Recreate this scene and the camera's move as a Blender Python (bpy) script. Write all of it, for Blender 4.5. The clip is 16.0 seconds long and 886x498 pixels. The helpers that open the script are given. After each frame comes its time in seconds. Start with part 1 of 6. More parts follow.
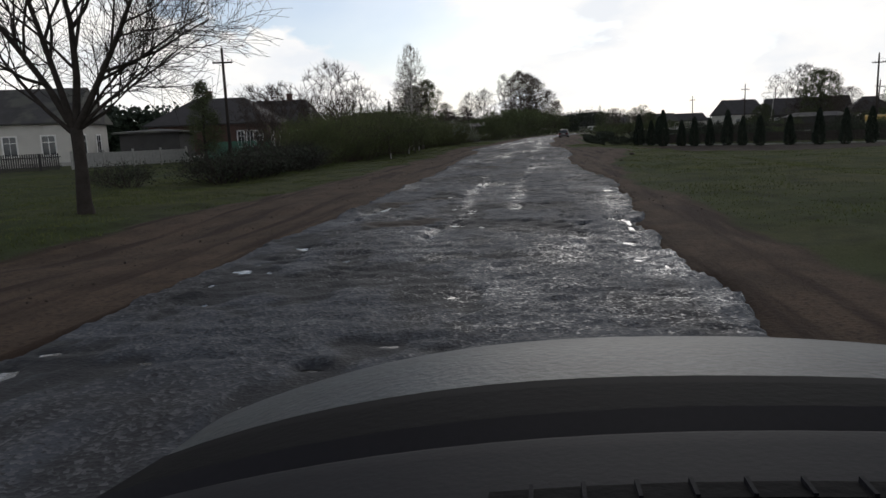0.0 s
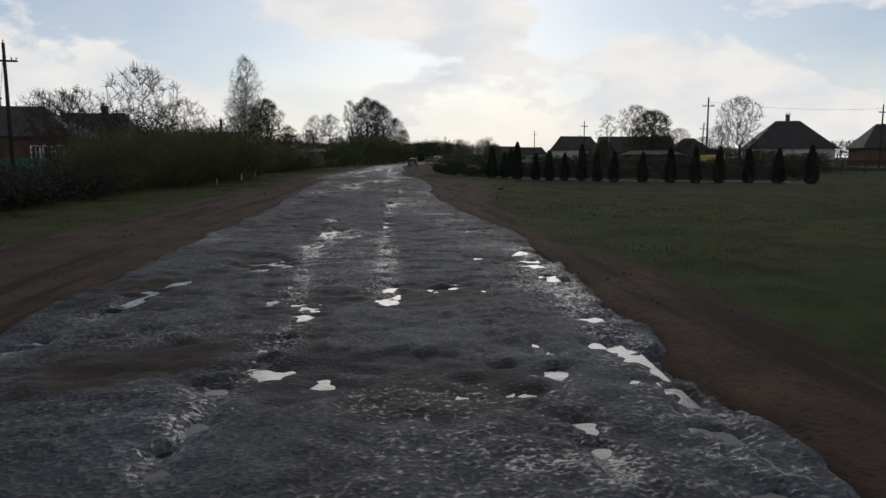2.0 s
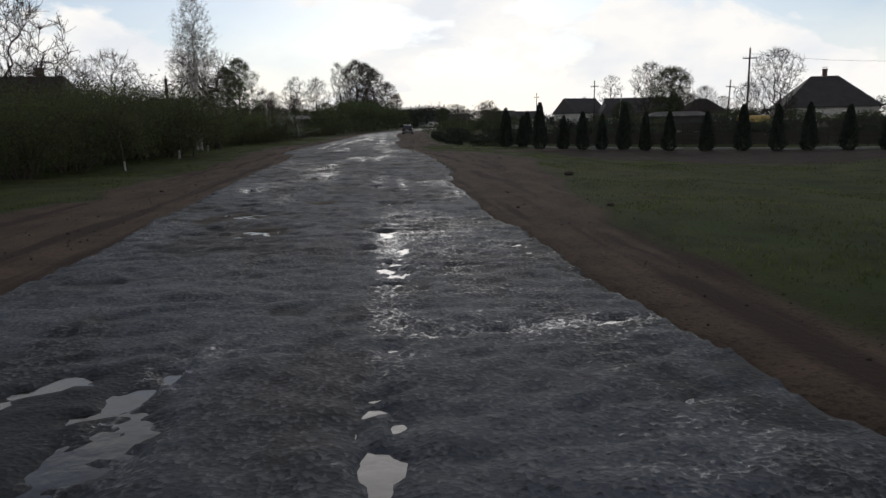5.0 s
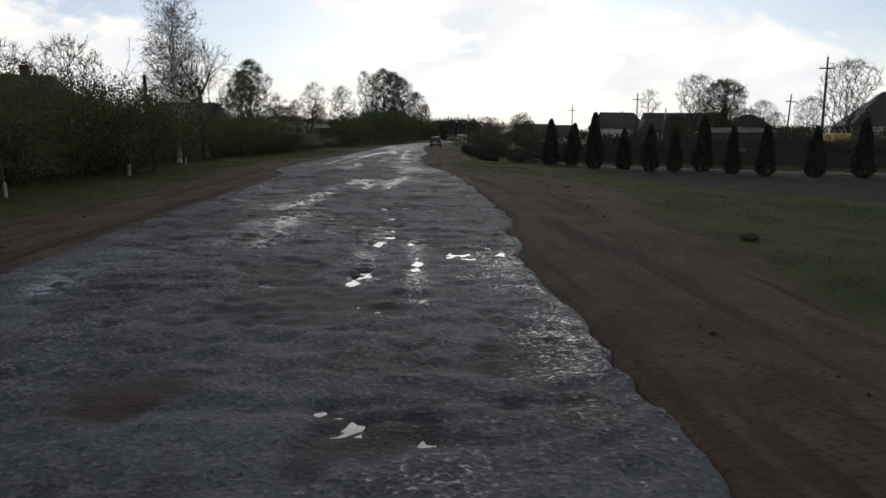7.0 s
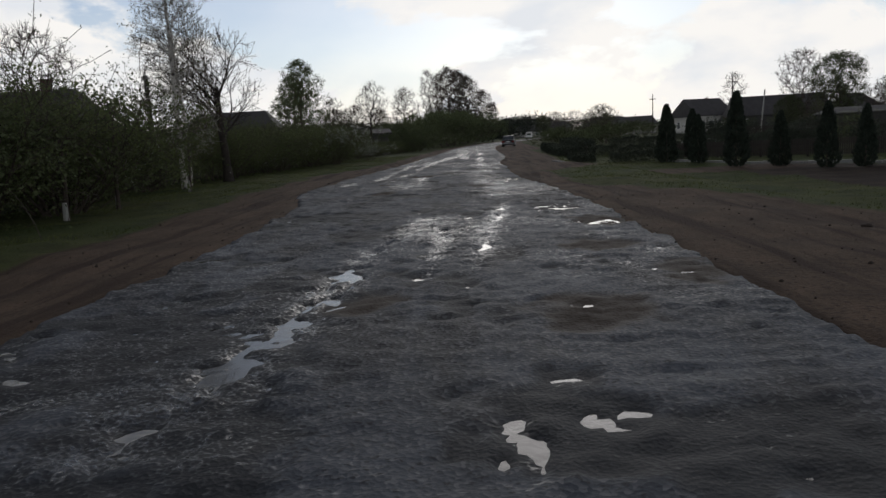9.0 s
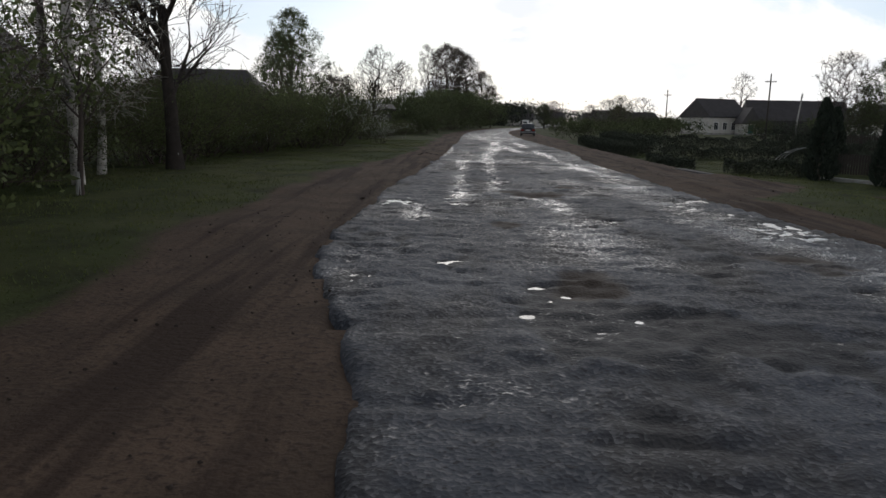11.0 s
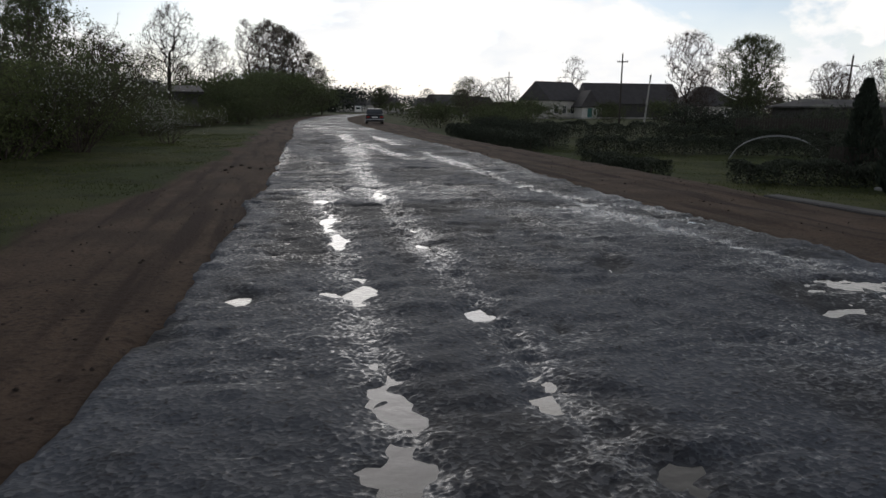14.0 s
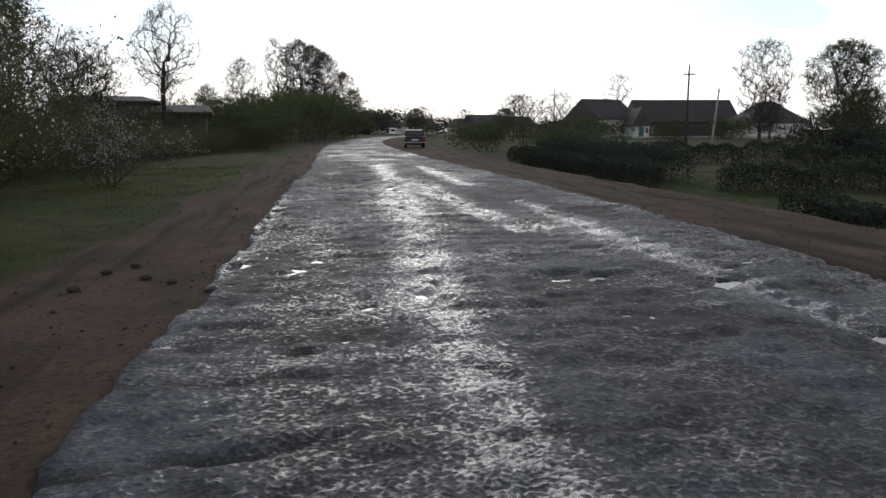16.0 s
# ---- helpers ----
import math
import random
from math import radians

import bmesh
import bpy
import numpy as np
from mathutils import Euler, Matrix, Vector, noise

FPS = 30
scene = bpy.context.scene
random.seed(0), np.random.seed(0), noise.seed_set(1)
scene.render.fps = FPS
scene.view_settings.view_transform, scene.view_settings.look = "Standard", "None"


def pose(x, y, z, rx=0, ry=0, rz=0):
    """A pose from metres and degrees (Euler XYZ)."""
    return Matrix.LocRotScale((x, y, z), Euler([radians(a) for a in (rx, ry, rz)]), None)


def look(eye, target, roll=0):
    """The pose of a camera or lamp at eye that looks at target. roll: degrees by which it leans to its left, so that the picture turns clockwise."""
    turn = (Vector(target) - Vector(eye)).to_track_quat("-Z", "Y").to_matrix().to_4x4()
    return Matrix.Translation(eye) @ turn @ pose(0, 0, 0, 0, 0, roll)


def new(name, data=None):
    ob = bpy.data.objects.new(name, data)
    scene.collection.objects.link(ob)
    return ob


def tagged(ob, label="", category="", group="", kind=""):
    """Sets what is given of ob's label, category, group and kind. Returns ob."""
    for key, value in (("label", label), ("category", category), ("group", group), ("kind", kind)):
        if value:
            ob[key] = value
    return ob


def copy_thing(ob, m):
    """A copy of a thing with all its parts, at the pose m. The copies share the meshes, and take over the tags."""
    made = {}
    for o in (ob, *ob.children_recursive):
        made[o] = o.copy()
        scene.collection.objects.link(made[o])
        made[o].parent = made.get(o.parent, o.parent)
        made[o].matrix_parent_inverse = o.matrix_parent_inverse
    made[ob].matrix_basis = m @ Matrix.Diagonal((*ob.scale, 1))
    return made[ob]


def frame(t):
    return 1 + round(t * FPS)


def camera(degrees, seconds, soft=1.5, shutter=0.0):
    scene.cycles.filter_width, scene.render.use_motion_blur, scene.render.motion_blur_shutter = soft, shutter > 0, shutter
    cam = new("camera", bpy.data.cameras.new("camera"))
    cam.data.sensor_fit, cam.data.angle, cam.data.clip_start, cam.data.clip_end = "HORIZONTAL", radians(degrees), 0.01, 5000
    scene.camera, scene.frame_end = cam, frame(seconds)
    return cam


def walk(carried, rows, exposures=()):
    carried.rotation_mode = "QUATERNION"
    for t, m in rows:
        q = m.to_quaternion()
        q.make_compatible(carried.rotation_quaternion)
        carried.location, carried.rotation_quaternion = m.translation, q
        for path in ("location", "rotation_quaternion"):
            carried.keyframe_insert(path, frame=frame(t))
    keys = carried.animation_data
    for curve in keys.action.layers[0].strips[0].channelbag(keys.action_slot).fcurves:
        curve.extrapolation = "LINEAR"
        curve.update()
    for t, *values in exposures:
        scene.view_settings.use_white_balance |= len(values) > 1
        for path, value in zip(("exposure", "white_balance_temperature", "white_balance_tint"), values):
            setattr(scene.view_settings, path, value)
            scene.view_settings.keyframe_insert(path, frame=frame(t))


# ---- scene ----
# ---- camera and its way ----
LENS = 64.5
cam = camera(LENS, 16.0, soft=1.5)
PATH = [
    (0.0, 1.039, -1.114, 1.297, 80.76, 2.28, 7.59),
    (0.5, 0.789, -0.116, 1.295, 81.04, 1.93, 6.53),
    (1.0, 0.693, 1.364, 1.311, 82.52, 1.64, 4.96),
    (1.5, 0.625, 2.978, 1.314, 83.34, 1.18, 0.95),
    (2.0, 0.592, 4.696, 1.298, 82.67, 0.20, -4.81),
    (2.5, 0.539, 6.483, 1.286, 82.32, -0.21, -4.43),
    (3.0, 0.556, 8.439, 1.289, 81.79, 0.52, -3.04),
    (3.5, 0.604, 10.551, 1.300, 80.28, 1.37, -4.32),
    (4.0, 0.560, 12.625, 1.294, 79.18, 0.41, -4.22),
    (4.2, 0.556, 13.469, 1.295, 79.73, 1.32, -5.27),
    (6.3, 1.068, 22.568, 1.329, 80.20, 0.64, -5.62),
    (6.5, 1.103, 23.481, 1.322, 81.06, 1.01, -4.58),
    (7.0, 1.133, 25.829, 1.292, 80.96, 0.05, -3.13),
    (7.5, 1.125, 28.105, 1.265, 80.27, -0.00, -1.73),
    (8.0, 1.121, 30.661, 1.277, 79.89, 2.32, -1.69),
    (8.5, 0.928, 33.310, 1.309, 81.94, 2.61, -0.22),
    (9.0, 0.579, 35.899, 1.306, 81.15, 3.08, 2.09),
    (9.2, 0.398, 36.966, 1.315, 80.33, 2.60, 2.63),
    (11.3, -3.139, 49.688, 1.353, 79.45, -1.36, 0.54),
    (11.5, -3.212, 50.564, 1.345, 78.78, 0.09, 0.21),
    (12.0, -3.374, 52.761, 1.344, 78.67, 0.61, -3.90),
    (12.5, -3.504, 54.999, 1.326, 80.01, -0.74, -6.29),
    (13.0, -3.491, 57.256, 1.305, 81.36, -2.29, -6.76),
    (13.5, -3.335, 59.575, 1.290, 80.37, -2.52, -9.98),
    (14.0, -3.055, 62.003, 1.289, 78.81, -0.52, -13.05),
    (14.5, -2.790, 64.273, 1.236, 79.56, 0.31, -12.78),
    (15.0, -2.676, 66.695, 1.240, 79.44, 0.47, -12.43),
    (15.5, -2.454, 69.245, 1.219, 79.79, 1.88, -11.80),
    (16.0, -2.227, 72.019, 1.230, 80.49, 0.22, -10.39),
]
EXPO = [(0.0, 0.08, 6420, 10), (0.5, 0.15, 6420, 10), (1.5, 0.42, 6420, 10), (2.0, -0.22, 6420, 10), (2.5, -0.16, 6420, 10), (3.0, -0.12, 6420, 10), (4.0, -0.06, 6420, 10), (7.0, 0.05, 6420, 10), (9.0, -0.08, 6420, 10), (11.5, 0.2, 6420, 10), (12.5, 0.2, 6420, 10), (14.0, 0.1, 6420, 10), (15.0, 0.33, 6420, 10), (16.0, 0.56, 6420, 10)]
walk(cam, [(t, pose(x, y, z, rx, ry, rz)) for t, x, y, z, rx, ry, rz in PATH], EXPO)

# ---- sky and light ----
SUN_AZ, SUN_EL = radians(6.0), radians(24.0)       # from +Y towards +X; a low sun behind cloud, ahead of the car
world = bpy.data.worlds.new("World")
scene.world = world
world.use_nodes = True
wn, wl = world.node_tree.nodes, world.node_tree.links
wn.clear()


w_out, w_bg = wn.new("ShaderNodeOutputWorld"), wn.new("ShaderNodeBackground")
w_sky = wn.new("ShaderNodeTexSky")
w_sky.sky_type, w_sky.sun_disc, w_sky.sun_elevation, w_sky.sun_rotation = "NISHITA", False, SUN_EL, SUN_AZ
w_sky.air_density, w_sky.dust_density, w_sky.ozone_density = 1.0, 0.6, 2.0
w_co = wn.new("ShaderNodeTexCoord")
w_map = wn.new("ShaderNodeMapping")
w_map.inputs["Scale"].default_value = (1.7, 1.7, 3.6)
w_noise = wn.new("ShaderNodeTexNoise")
w_noise.inputs["Scale"].default_value = 1.9
w_noise.inputs["Detail"].default_value = 7.0
w_noise.inputs["Roughness"].default_value = 0.55
w_noise.inputs["Distortion"].default_value = 0.25
w_ramp = wn.new("ShaderNodeValToRGB")
w_ramp.color_ramp.elements[0].position, w_ramp.color_ramp.elements[0].color = 0.468, (0, 0, 0, 1)
w_ramp.color_ramp.elements[1].position, w_ramp.color_ramp.elements[1].color = 0.512, (1, 1, 1, 1)
w_gain = wn.new("ShaderNodeMix")
w_gain.data_type, w_gain.blend_type = "RGBA", "MULTIPLY"
w_gain.inputs["Factor"].default_value = 1.0
SKY_GAIN = 0.076
w_gain.inputs["B"].default_value = (SKY_GAIN * 0.95, SKY_GAIN, SKY_GAIN * 1.09, 1)
w_mix = wn.new("ShaderNodeMix")
w_mix.data_type = "RGBA"
w_cloud = wn.new("ShaderNodeMix")
w_cloud.data_type = "RGBA"
w_cloud.inputs["A"].default_value = (0.83, 0.85, 0.88, 1)
w_cloud.inputs["B"].default_value = (1.02, 0.985, 0.94, 1)
w_noise2 = wn.new("ShaderNodeTexNoise")
w_noise2.inputs["Scale"].default_value = 4.2
w_noise2.inputs["Detail"].default_value = 6.0
wl.new(w_co.outputs["Generated"], w_map.inputs["Vector"])
wl.new(w_map.outputs["Vector"], w_noise.inputs["Vector"])
wl.new(w_map.outputs["Vector"], w_noise2.inputs["Vector"])
wl.new(w_noise.outputs["Fac"], w_ramp.inputs["Fac"])
w_shade = wn.new("ShaderNodeMapRange")
w_shade.inputs["From Min"].default_value, w_shade.inputs["From Max"].default_value = 0.36, 0.56
wl.new(w_noise2.outputs["Fac"], w_shade.inputs["Value"])
wl.new(w_shade.outputs["Result"], w_cloud.inputs["Factor"])
wl.new(w_sky.outputs["Color"], w_gain.inputs["A"])
w_fac = wn.new("ShaderNodeMath")
w_fac.operation = "MULTIPLY_ADD"
w_fac.inputs[1].default_value, w_fac.inputs[2].default_value = 0.72, 0.26
wl.new(w_ramp.outputs["Color"], w_fac.inputs[0])
w_low, w_most = wn.new("ShaderNodeMapRange"), wn.new("ShaderNodeMath")
w_low.interpolation_type, w_most.operation = "SMOOTHSTEP", "MAXIMUM"
for key, value in zip(("From Min", "From Max", "To Min", "To Max"), (0.0, 0.2, 0.92, 0.0)):
    w_low.inputs[key].default_value = value
wl.new(w_fac.outputs[0], w_most.inputs[0])
wl.new(w_low.outputs["Result"], w_most.inputs[1])
wl.new(w_most.outputs[0], w_mix.inputs["Factor"])
wl.new(w_gain.outputs["Result"], w_mix.inputs["A"])
wl.new(w_cloud.outputs["Result"], w_mix.inputs["B"])
# added dimming of the unseen sky overhead, to darken the ground below the bright horizon
w_sep, w_high, w_deep = wn.new("ShaderNodeSeparateXYZ"), wn.new("ShaderNodeMapRange"), wn.new("ShaderNodeMix")
w_high.interpolation_type = "SMOOTHSTEP"
w_high.inputs["From Min"].default_value, w_high.inputs["From Max"].default_value = 0.22, 0.75
w_deep.data_type, w_deep.blend_type = "RGBA", "MULTIPLY"
w_deep.inputs["B"].default_value = (0.24, 0.26, 0.30, 1)
wl.new(w_co.outputs["Generated"], w_sep.inputs["Vector"])
wl.new(w_sep.outputs["Z"], w_high.inputs["Value"])
wl.new(w_sep.outputs["Z"], w_low.inputs["Value"])
wl.new(w_high.outputs["Result"], w_deep.inputs["Factor"])
wl.new(w_mix.outputs["Result"], w_deep.inputs["A"])
wl.new(w_deep.outputs["Result"], w_bg.inputs["Color"])
wl.new(w_bg.outputs["Background"], w_out.inputs["Surface"])
w_bg.inputs["Strength"].default_value = 1.0

sun = new("sun", bpy.data.lights.new("sun", "SUN"))
sun.data.energy, sun.data.angle, sun.data.color = 0.5, radians(35), (1.0, 0.95, 0.9)
sun.matrix_world = look((0, 0, 0), (-math.sin(SUN_AZ) * math.cos(SUN_EL), -math.cos(SUN_AZ) * math.cos(SUN_EL), -math.sin(SUN_EL)))


# ---- materials ----
def mat(name, colour, rough=0.8, vary=0.25, scale=3.0, fine=40.0, bump=0.3, spec=0.3, metal=0.0, dirt=None, dirt_amount=0.0, bump_dist=0.01, rough_vary=0.0, translucent=0.0, random_hue=0.0):
    """A procedural surface: base colour varied at two scales, optional second colour in patches, fine relief."""
    m = bpy.data.materials.new(name)
    m.use_nodes = True
    nt = m.node_tree
    nodes, links = nt.nodes, nt.links
    bsdf = nodes["Principled BSDF"]
    bsdf.inputs["Roughness"].default_value = rough
    bsdf.inputs["Metallic"].default_value = metal
    bsdf.inputs["Specular IOR Level"].default_value = spec
    co = nodes.new("ShaderNodeTexCoord")
    n1, n2 = nodes.new("ShaderNodeTexNoise"), nodes.new("ShaderNodeTexNoise")
    n1.inputs["Scale"].default_value, n1.inputs["Detail"].default_value = scale, 5
    n2.inputs["Scale"].default_value, n2.inputs["Detail"].default_value = fine, 4
    for n in (n1, n2):
        links.new(co.outputs["Object"], n.inputs["Vector"])
    add = nodes.new("ShaderNodeMath")
    add.operation = "ADD"
    links.new(n1.outputs["Fac"], add.inputs[0])
    links.new(n2.outputs["Fac"], add.inputs[1])
    last = add.outputs[0]
    if random_hue:
        info = nodes.new("ShaderNodeObjectInfo")
        r = nodes.new("ShaderNodeMath")
        r.operation = "MULTIPLY_ADD"
        r.inputs[1].default_value = random_hue
        links.new(info.outputs["Random"], r.inputs[0])
        links.new(last, r.inputs[2])
        last = r.outputs[0]
    ramp = nodes.new("ShaderNodeMapRange")
    ramp.inputs["From Min"].default_value, ramp.inputs["From Max"].default_value = 0.7, 1.3 + random_hue
    links.new(last, ramp.inputs["Value"])
    mix = nodes.new("ShaderNodeMix")
    mix.data_type = "RGBA"
    mix.inputs["A"].default_value = (*[c * (1 - vary) for c in colour], 1)
    mix.inputs["B"].default_value = (*[min(1, c * (1 + vary)) for c in colour], 1)
    links.new(ramp.outputs["Result"], mix.inputs["Factor"])
    col = mix.outputs["Result"]
    if dirt:
        n3 = nodes.new("ShaderNodeTexNoise")
        n3.inputs["Scale"].default_value, n3.inputs["Detail"].default_value = scale * 0.6, 7
        links.new(co.outputs["Object"], n3.inputs["Vector"])
        rr = nodes.new("ShaderNodeMapRange")
        rr.inputs["From Min"].default_value, rr.inputs["From Max"].default_value = 0.62 - dirt_amount * 0.3, 0.72 - dirt_amount * 0.3
        links.new(n3.outputs["Fac"], rr.inputs["Value"])
        m2 = nodes.new("ShaderNodeMix")
        m2.data_type = "RGBA"
        m2.inputs["B"].default_value = (*dirt, 1)
        links.new(rr.outputs["Result"], m2.inputs["Factor"])
        links.new(col, m2.inputs["A"])
        col = m2.outputs["Result"]
    links.new(col, bsdf.inputs["Base Color"])
    if rough_vary:
        rv = nodes.new("ShaderNodeMapRange")
        rv.inputs["From Min"].default_value, rv.inputs["From Max"].default_value = 0.35, 0.65
        rv.inputs["To Min"].default_value, rv.inputs["To Max"].default_value = max(0.03, rough - rough_vary), min(1, rough + rough_vary)
        links.new(n1.outputs["Fac"], rv.inputs["Value"])
        links.new(rv.outputs["Result"], bsdf.inputs["Roughness"])
    if bump:
        b = nodes.new("ShaderNodeBump")
        b.inputs["Strength"].default_value, b.inputs["Distance"].default_value = bump, bump_dist
        links.new(n2.outputs["Fac"], b.inputs["Height"])
        links.new(b.outputs["Normal"], bsdf.inputs["Normal"])
    if translucent:
        tr = nodes.new("ShaderNodeBsdfTranslucent")
        links.new(col, tr.inputs["Color"])
        ms = nodes.new("ShaderNodeMixShader")
        ms.inputs["Fac"].default_value = translucent
        links.new(bsdf.outputs["BSDF"], ms.inputs[1])
        links.new(tr.outputs["BSDF"], ms.inputs[2])
        links.new(ms.outputs["Shader"], nodes["Material Output"].inputs["Surface"])
    return m


M_BARK = mat("bark", (0.075, 0.062, 0.05), 0.9, 0.35, 6, 60, 0.6)
M_BARK_DARK = mat("dark_bark", (0.04, 0.034, 0.03), 0.95, 0.35, 6, 60, 0.6, spec=0.08)
M_BIRCH = mat("birch_bark", (0.34, 0.32, 0.29), 0.8, 0.25, 5, 30, 0.4, dirt=(0.05, 0.045, 0.04), dirt_amount=0.3)
M_TWIG = mat("twigs", (0.055, 0.042, 0.035), 0.9, 0.35, 3, 30, 0)
M_LEAF = mat("spring_leaves", (0.1, 0.12, 0.05), 0.8, 0.4, 1.5, 12, 0, spec=0.1, translucent=0.35, random_hue=0.3)
M_LEAF_DARK = mat("dark_leaves", (0.078, 0.094, 0.045), 0.8, 0.4, 1.5, 12, 0, spec=0.1, translucent=0.25, random_hue=0.3)
M_LEAF_BROWN = mat("budding_leaves", (0.075, 0.055, 0.032), 0.8, 0.4, 1.5, 12, 0, spec=0.1, translucent=0.3, random_hue=0.2)
# distant leaves: rain haze put into the colour, paler and greyer than budding_leaves
M_LEAF_HAZED = mat("budding_leaves_with_painted_haze", (0.085, 0.07, 0.055), 0.85, 0.35, 0.4, 4, 0, spec=0.05, translucent=0.3, random_hue=0.3)
M_THUJA = mat("thuja_foliage", (0.027, 0.036, 0.025), 0.9, 0.4, 3, 20, 0, translucent=0.1)
M_HEDGE = mat("hedge_foliage", (0.042, 0.05, 0.034), 0.9, 0.4, 3, 20, 0, translucent=0.1)
M_CONIFER = mat("conifer_foliage", (0.025, 0.037, 0.022), 0.75, 0.4, 1, 10, 0)
M_BLOSSOM = mat("white_blossom", (0.62, 0.62, 0.58), 0.7, 0.12, 3, 20, 0, translucent=0.35)
M_GRASS = mat("grass_blades", (0.088, 0.105, 0.042), 0.85, 0.45, 0.6, 5, 0, spec=0.05, translucent=0.6)
M_WHITEWALL = mat("whitewashed_render", (0.5, 0.48, 0.44), 0.85, 0.1, 1.2, 30, 0.3, dirt=(0.42, 0.4, 0.36), dirt_amount=0.1)
M_WHITEPAINT = mat("white_paint", (0.72, 0.71, 0.68), 0.6, 0.08, 3, 40, 0.1)
M_LIME = mat("limewash", (0.3, 0.295, 0.28), 0.9, 0.15, 6, 50, 0.3)
M_BRICK = mat("red_brick", (0.1, 0.06, 0.05), 0.85, 0.25, 2, 25, 0.4)
M_SLATE = mat("asbestos_slate_roof", (0.065, 0.062, 0.062), 0.9, 0.25, 1.0, 20, 0.3, dirt=(0.1, 0.1, 0.085), dirt_amount=0.4)
M_ROOFDARK = mat("dark_metal_roof", (0.05, 0.046, 0.046), 0.75, 0.25, 1.0, 15, 0.1, metal=0.0)
M_CONCRETE = mat("concrete", (0.33, 0.32, 0.3), 0.85, 0.18, 2.5, 50, 0.35, dirt=(0.2, 0.19, 0.17), dirt_amount=0.3)
M_GREENFENCE = mat("green_paint", (0.05, 0.16, 0.11), 0.55, 0.2, 3, 40, 0.15)
M_POLEWOOD = mat("creosoted_pole_wood", (0.04, 0.033, 0.028), 0.85, 0.3, 4, 60, 0.5)
M_PORCELAIN = mat("insulator_porcelain", (0.6, 0.58, 0.54), 0.25, 0.05, 5, 30, 0)
M_RENDER = mat("grey_cement_render", (0.065, 0.062, 0.06), 0.9, 0.2, 1.5, 40, 0.3, spec=0.1)
M_SHED = mat("weathered_grey_block_wall", (0.09, 0.087, 0.084), 0.9, 0.25, 1.5, 30, 0.4, spec=0.1)
M_TEAL = mat("teal_paint", (0.03, 0.12, 0.11), 0.5, 0.15, 3, 40, 0.1)
M_STEEL = mat("galvanised_steel", (0.35, 0.35, 0.35), 0.45, 0.15, 6, 60, 0.1, metal=0.8)
M_WIRE = mat("weathered_wire", (0.12, 0.12, 0.12), 0.6, 0.1, 5, 30, 0)
M_YELLOW = mat("yellow_polycarbonate", (0.55, 0.38, 0.12), 0.35, 0.1, 2, 30, 0, translucent=0.35)
M_SOIL = mat("bare_soil", (0.04, 0.03, 0.024), 0.95, 0.3, 2, 30, 0.5)
M_WOODS = mat("far_woods", (0.022, 0.027, 0.018), 0.9, 0.35, 0.05, 1.0, 0)


def glass(name, tint=(0.03, 0.035, 0.04)):
    m = bpy.data.materials.new(name)
    m.use_nodes = True
    b = m.node_tree.nodes["Principled BSDF"]
    b.inputs["Base Color"].default_value = (*tint, 1)
    b.inputs["Roughness"].default_value = 0.06
    b.inputs["Specular IOR Level"].default_value = 0.6
    return m


M_GLASS = glass("window_glass")


# ---- mesh helpers ----
def part(name, bm, material, parent=None, label="", smooth=False):
    """Links a bmesh, or (vertices, faces), as one mesh object, under a thing or part."""
    me = bpy.data.meshes.new(name)
    if isinstance(bm, tuple) and isinstance(bm[0], np.ndarray):
        v, f = bm
        me.vertices.add(len(v))
        me.vertices.foreach_set("co", v.ravel())
        me.loops.add(f.size)
        me.loops.foreach_set("vertex_index", f.ravel())
        me.polygons.add(len(f))
        me.polygons.foreach_set("loop_start", np.arange(0, f.size, f.shape[1]))
        me.update(calc_edges=True)
    elif isinstance(bm, tuple):
        me.from_pydata(bm[0], [], bm[1])
    else:
        bm.to_mesh(me)
        bm.free()
    for m in (material if isinstance(material, (list, tuple)) else [material]):
        me.materials.append(m)
    if smooth:
        me.polygons.foreach_set("use_smooth", [True] * len(me.polygons))
    me.update()
    ob = new(name, me)
    if parent is not None:
        ob.parent = parent
    if label:
        ob["label"] = label
    return ob


def thing(name, label, category, group="", at=None, kind=""):
    e = tagged(new(name), label, category, group, kind)
    e.empty_display_size = 0.2
    if at is not None:
        e.matrix_basis = at
    return e


def box(bm, x0, x1, y0, y1, z0, z1, bevel=0.0):
    m = Matrix.Translation(((x0 + x1) / 2, (y0 + y1) / 2, (z0 + z1) / 2)) @ Matrix.Diagonal((x1 - x0, y1 - y0, z1 - z0, 1))
    got = bmesh.ops.create_cube(bm, size=1, matrix=m)
    if bevel:
        edges = list({e for v in got["verts"] for e in v.link_edges})
        bmesh.ops.bevel(bm, geom=edges, offset=bevel, segments=1, affect="EDGES")
    return bm


def boxed(*dims, bevel=0.0):
    return box(bmesh.new(), *dims, bevel=bevel)


def tube(V, F, points, radii, sides=5):
    """Adds a tapered tube along points to the lists V, F."""
    base = len(V)
    n = len(points)
    for i, p in enumerate(points):
        d = (points[min(i + 1, n - 1)] - points[max(i - 1, 0)])
        d = d.normalized() if d.length > 1e-6 else Vector((0, 0, 1))
        a = d.orthogonal().normalized()
        b = d.cross(a)
        for k in range(sides):
            w = 2 * math.pi * k / sides
            V.append(p + (a * math.cos(w) + b * math.sin(w)) * radii[i])
    for i in range(n - 1):
        for k in range(sides):
            k2 = (k + 1) % sides
            F.append((base + i * sides + k, base + i * sides + k2, base + (i + 1) * sides + k2, base + (i + 1) * sides + k))
    F.append(tuple(base + (n - 1) * sides + k for k in range(sides)))


